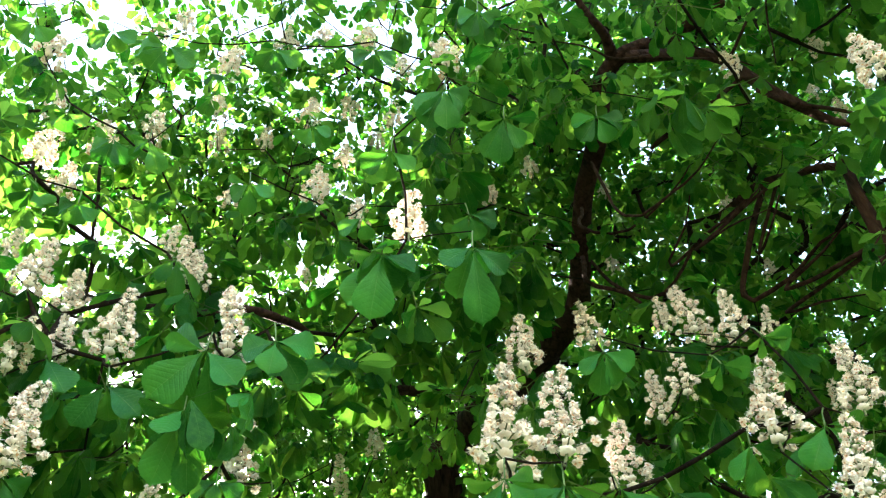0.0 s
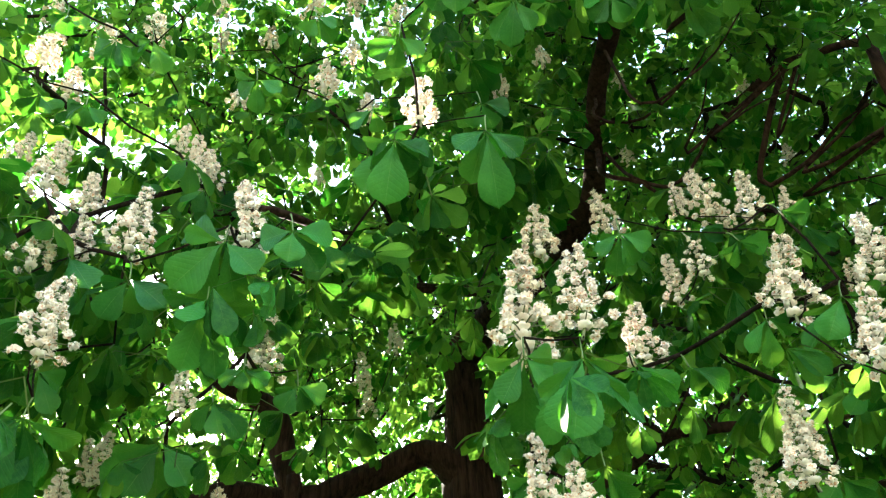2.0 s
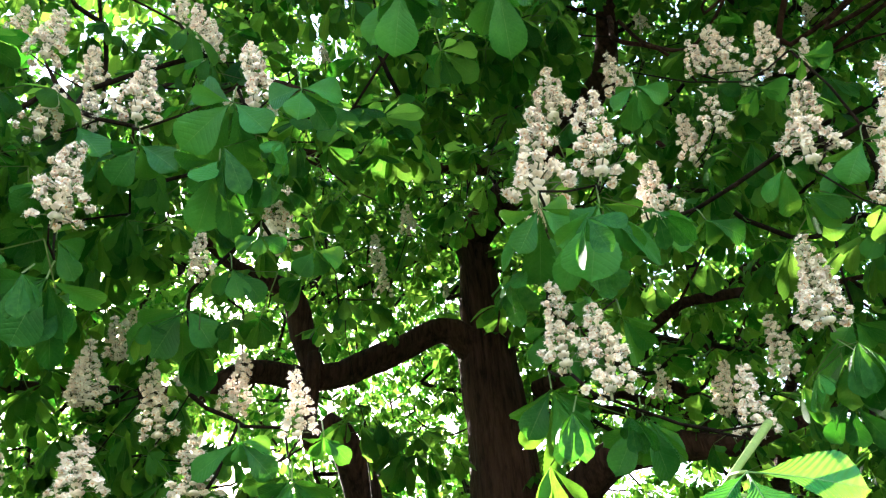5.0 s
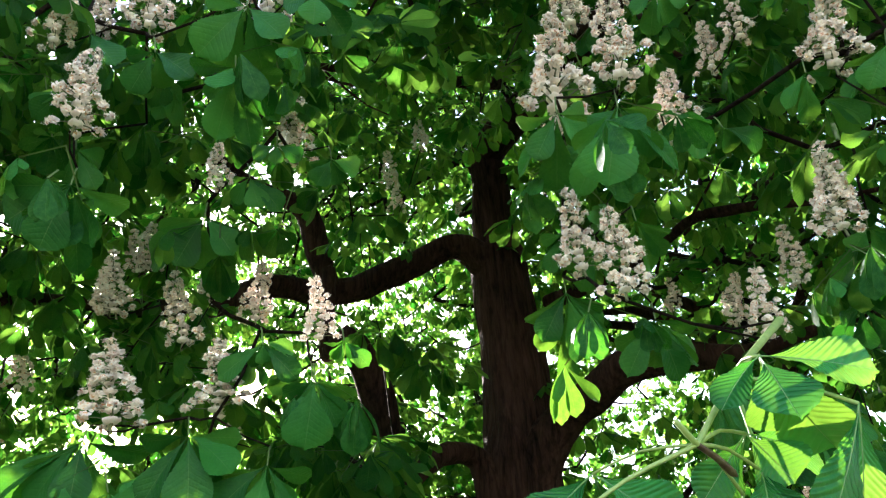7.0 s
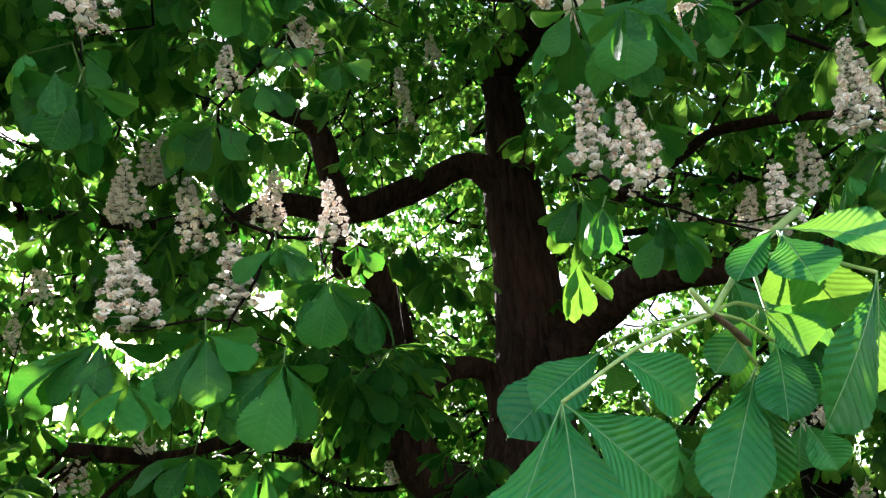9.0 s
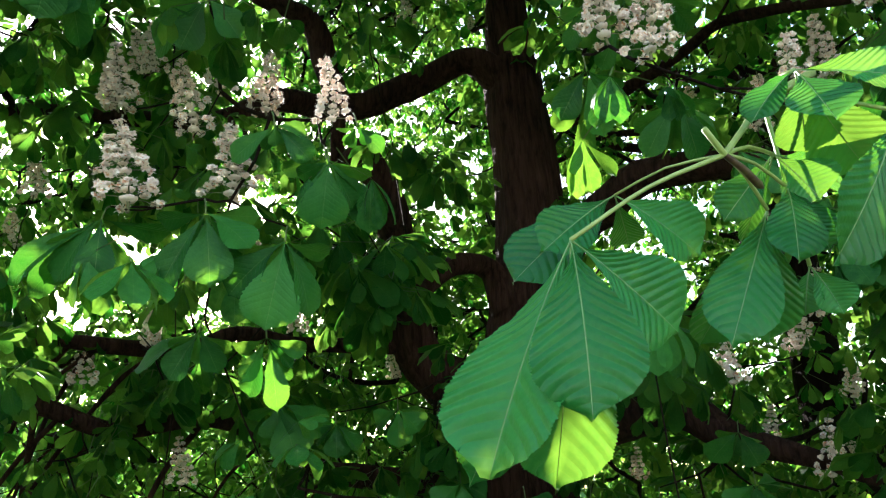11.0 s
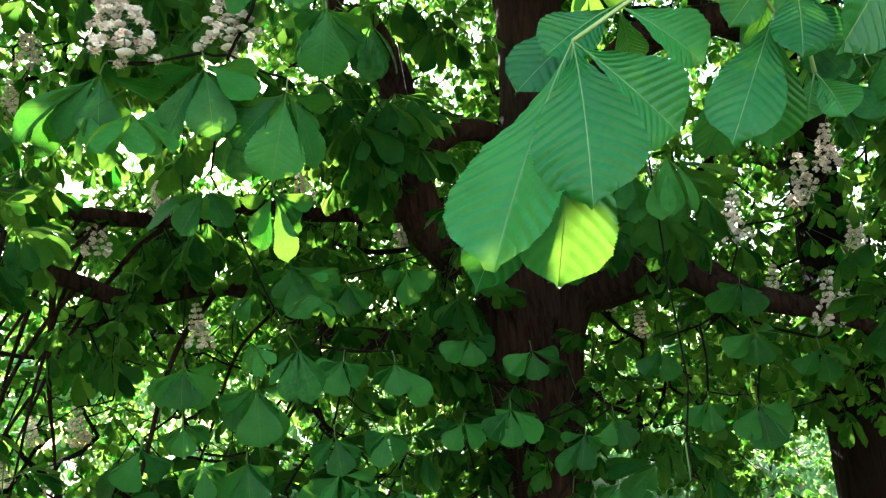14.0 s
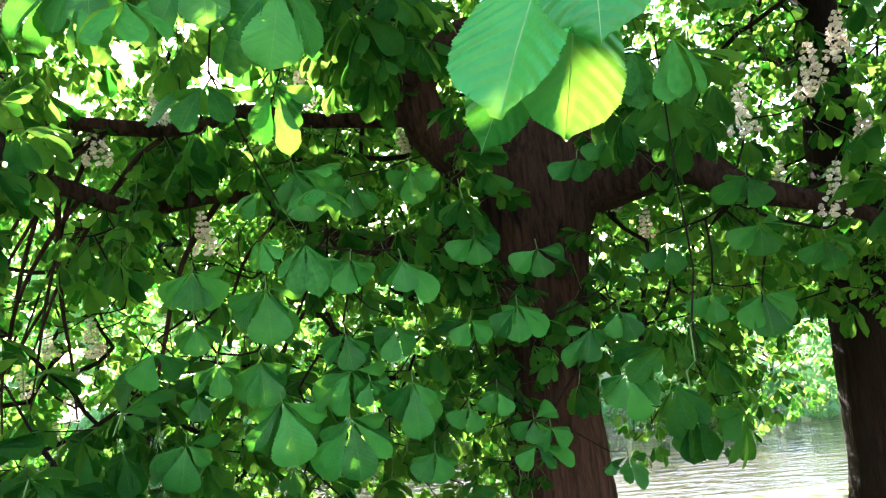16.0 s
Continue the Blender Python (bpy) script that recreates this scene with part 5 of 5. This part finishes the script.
def spray_arrays(rows, seed, parent_leaves=True):
    r = random.Random(seed)
    blades, stems = [], []
    for p, axis, size, count, flower in rows:
        side = unit(np.cross(axis, (0.3, 0.5, 0.11)))
        other = np.cross(axis, side)
        start_a = r.uniform(0, 6.28)
        far = np.linalg.norm(p - CAMERA_SIDE)
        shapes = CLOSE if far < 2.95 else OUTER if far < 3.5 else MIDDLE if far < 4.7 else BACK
        for k in range(count):
            a = start_a + 2 * math.pi * k / count + r.uniform(-0.4, 0.4)
            h = unit(side * math.cos(a) + other * math.sin(a) + axis * (r.uniform(-0.9, -0.25) if flower else r.uniform(-0.3, 0.5)))
            L = r.uniform(0.08, 0.17)
            at = p - axis * (r.uniform(0.02, 0.1) if flower else r.uniform(0, 0.08))
            hub = at + h * L + (0, 0, -0.1 * L)
            z = unit(np.array((0, 0, 1)) - h * h[2] + np.array((r.uniform(-0.3, 0.3), r.uniform(-0.3, 0.3), 0)))
            y = unit(np.cross(z, h))
            x = np.cross(y, z)
            axes = np.column_stack([x, y, z])
            s = size * r.uniform(0.75, 1.2) * (0.8 if shapes is BACK else 1)
            v, f, u = shapes[r.randrange(10)]
            if shapes is CLOSE and len(singles) < 185 and parent_leaves:
                m = Matrix(axes).to_4x4() @ Matrix.Diagonal((s, s, s, 1))
                m.translation = hub
                o = part("leaf", CLOSE_MESHES[[c[0] is v for c in CLOSE].index(True)], tree)
                o.matrix_local = m
                singles.append(o)
            else:
                blades.append((v * s @ axes.T + hub, f, u))
            if shapes is BACK and k % 2:
                continue
            w = unit(np.cross(h, (0.1, 0.2, 1))) * 0.0022
            stems.append((np.array([at - w, at + w, hub + w, hub - w]), np.array([(0, 1, 2, 3)])))
    return joined(blades), joined(stems)


sprays.sort(key=lambda q: np.linalg.norm(q[0] - CAMERA_SIDE))
(bv, bf, bu), (sv, sf, _) = spray_arrays(sprays, 3)
tagged(part("foliage", mesh("foliage", bv, bf, [SHADED_FOLIAGE], uv=bu), tree, "dense green five- and seven-fingered leaves"), kind="stuff")
tagged(part("leaf_stems", mesh("leaf_stems", sv, sf, [STEM]), tree), kind="stuff")

# twigs: every spray is tied to the nearest wood already grown
wood = np.array([q[:3] for q in limb_nodes])
attract.sort(key=lambda q: np.min(np.linalg.norm(wood - q[0], axis=1)))
pool = np.vstack([wood, np.zeros((len(attract) * 14, 3))])
weight = np.zeros(len(pool))
up = np.full(len(pool), -1)
n = len(wood)
runs = []
for at, r0 in attract:
    d = pool[:n] - at
    dist = np.sqrt((d * d).sum(1)) + 0.35 * np.maximum(0, np.linalg.norm(pool[:n] - (0, 4.7, 3.0), axis=1) - np.linalg.norm(at - (0, 4.7, 3.0)))
    i = int(np.argmin(dist))
    a = pool[i]
    L = np.linalg.norm(at - a)
    k = int(min(12, max(2, L / 0.14)))
    bow = np.array(noise.noise_vector(Vector(at * 1.7))) * 0.13 * L + np.array((0, 0, -0.08 * L))
    chain = [i]
    for j in range(1, k + 1):
        t = j / k
        q = a + (at - a) * t + bow * 4 * t * (1 - t) * 0.6 + (np.array(noise.noise_vector(Vector((a + at * t) * 5))) * 0.02 if j < k else 0)
        pool[n], up[n] = q, chain[-1]
        chain.append(n)
        n += 1
    runs.append(chain)
    while i >= 0:
        weight[i] += 1
        i = up[i]
    for c in chain[1:]:
        weight[c] += 1
pieces = []
for chain in runs:
    rad = [min(0.017, 0.0028 * max(1, weight[c]) ** 0.38) for c in chain]
    rad[0] = min(rad[0], rad[1] * 1.2)
    pieces.append(tube(pool[chain], rad, 4))
tv, tf, _ = joined(pieces)
tagged(part("twigs", mesh("twigs", tv, tf, [TWIG_BARK]), tree, "dark tangled twigs and side branches"), kind="stuff")


# ---- other trees ----
def other_tree(x, y, trunk_r, height, crown, seed, label, count, leaf_size, mat, name="tree", bark=BARK, group=""):
    """A trunk with limbs and a crown of many small leaf clumps. crown: centre height, radius across, radius up."""
    r = random.Random(seed)
    z0 = ground_height(x, y) - 0.2
    t = thing(name, (x, y, z0), label, name, group)
    rows = [(0, 0, 0, trunk_r * 1.25), (0.02, 0, 0.5, trunk_r * 1.02), (0.05, 0.02, height * 0.35, trunk_r * 0.85), (0.1, 0, height * 0.7, trunk_r * 0.5), (0.1, 0.1, height, trunk_r * 0.1)]
    p = smooth_path(rows, 0.15)
    v, f = tube(p[:, :3], p[:, 3], 24, 0.1, seed)
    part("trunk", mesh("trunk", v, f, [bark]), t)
    blades = []
    for k in range(14):
        a, h = r.uniform(0, 6.28), height * r.uniform(0.35, 0.8)
        R = crown[1] * r.uniform(0.6, 0.95)
        q = smooth_path([(0.05, 0, h, trunk_r * 0.3), (R * 0.5 * math.cos(a), R * 0.5 * math.sin(a), h + R * 0.3, trunk_r * 0.16), (R * math.cos(a), R * math.sin(a), h + R * r.uniform(-0.1, 0.5), 0.01)], 0.3)
        v, f = tube(q[:, :3], q[:, 3], 6)
        part("limb", mesh("limb", v, f, [BARK]), t)
    made = 0
    while made < count:
        q = np.array((r.uniform(-1, 1), r.uniform(-1, 1), r.uniform(-1, 1)))
        d = np.linalg.norm(q)
        if d > 1 or r.random() > d ** 1.5 + 0.1:
            continue
        c = np.array((q[0] * crown[1], q[1] * crown[1], crown[0] + q[2] * crown[2]))
        w = Vector(((c[0] + x) * 0.7, (c[1] + y) * 0.7, c[2] * 0.7))
        if noise.noise(w) < -0.12:
            continue
        made += 1
        bl = SPRAY_LEAVES_FAR[r.randrange(6)]
        e = np.array(Euler((r.uniform(-0.7, 0.7), r.uniform(-0.7, 0.7), r.uniform(0, 6.28))).to_matrix())
        blades.append((bl[0] * leaf_size * r.uniform(0.7, 1.3) @ e.T + c, bl[1], bl[2]))
    cv, cf, cu = joined(blades)
    tagged(part("crown", mesh("crown", cv, cf, [mat], uv=cu), t), kind="stuff")
    return t


SPRAY_LEAVES_FAR = [joined(leaf_blades(random.Random(300 + k), 2, 1, 40, 5)) for k in range(6)]
bank_tree = other_tree(2.24, 6.2, 0.225, 7.5, (4.9, 2.7, 3.0), 11, "horse chestnut with a straight brown trunk on the river bank", 2600, 0.18, SHADED_FOLIAGE, bark=BANK_BARK)
hung = []
while len(hung) < 250:
    p = np.array((rng.uniform(0.8, 6.0), rng.uniform(7.8, 10.6), rng.uniform(0.25, 2.6)))
    if noise.noise(Vector(p * 1.1)) > 0.0 + 0.12 * (1.4 - p[2]) and p[0] > 1.5 + 0.5 * (1.3 - p[2]):
        hung.append((p - np.array(bank_tree.location), unit((rng.uniform(-0.4, 0.4), rng.uniform(-0.4, 0.4), 0.6)), rng.uniform(0.12, 0.17), 5, False))
CAMERA_SIDE = CAMERA_SIDE - np.array(bank_tree.location)
(bv, bf, bu), (sv, sf, _) = spray_arrays(hung, 5, False)
tagged(part("hanging_foliage", mesh("hanging_foliage", bv, bf, [SHADED_FOLIAGE], uv=bu), bank_tree), kind="stuff")
for k in range(10):
    x = -9 + 2.8 * k + rng.uniform(-0.5, 0.5)
    other_tree(x, 17.6 + rng.uniform(-0.3, 0.4), 0.05, 1.9, (1.0, rng.uniform(1.7, 2.2), 1.3), 60 + k, "sunlit green shrub overhanging the far river bank", 850, 0.24, SUNLIT_FAR_FOLIAGE, "shrub", group="shrubs along the far bank")
FAR = [(-22, 15, 0.25, 7.0, 3.6, 5.0), (-16, 19, 0.25, 7.0, 3.6, 4.6), (-12, 27, 0.25, 7.6, 3.9, 5.2), (-4.5, 30, 0.2, 5.6, 3.0, 4.6), (3.5, 30, 0.16, 3.8, 2.1, 4.4), (11, 29.5, 0.16, 3.6, 2.0, 4.4), (18, 28, 0.16, 4.0, 2.2, 4.6), (21, 21, 0.2, 4.5, 2.6, 4.5), (16, 11, 0.22, 5.5, 3.2, 4.0)]
for k, (x, y, r0, h, cz, cr) in enumerate(FAR):
    other_tree(x, y, r0, h, (cz, cr, cz * 0.95), 30 + k, "leafy green tree in full sun on the far river bank", 1150, 0.5, SUNLIT_FAR_FOLIAGE, group="trees beyond the river")
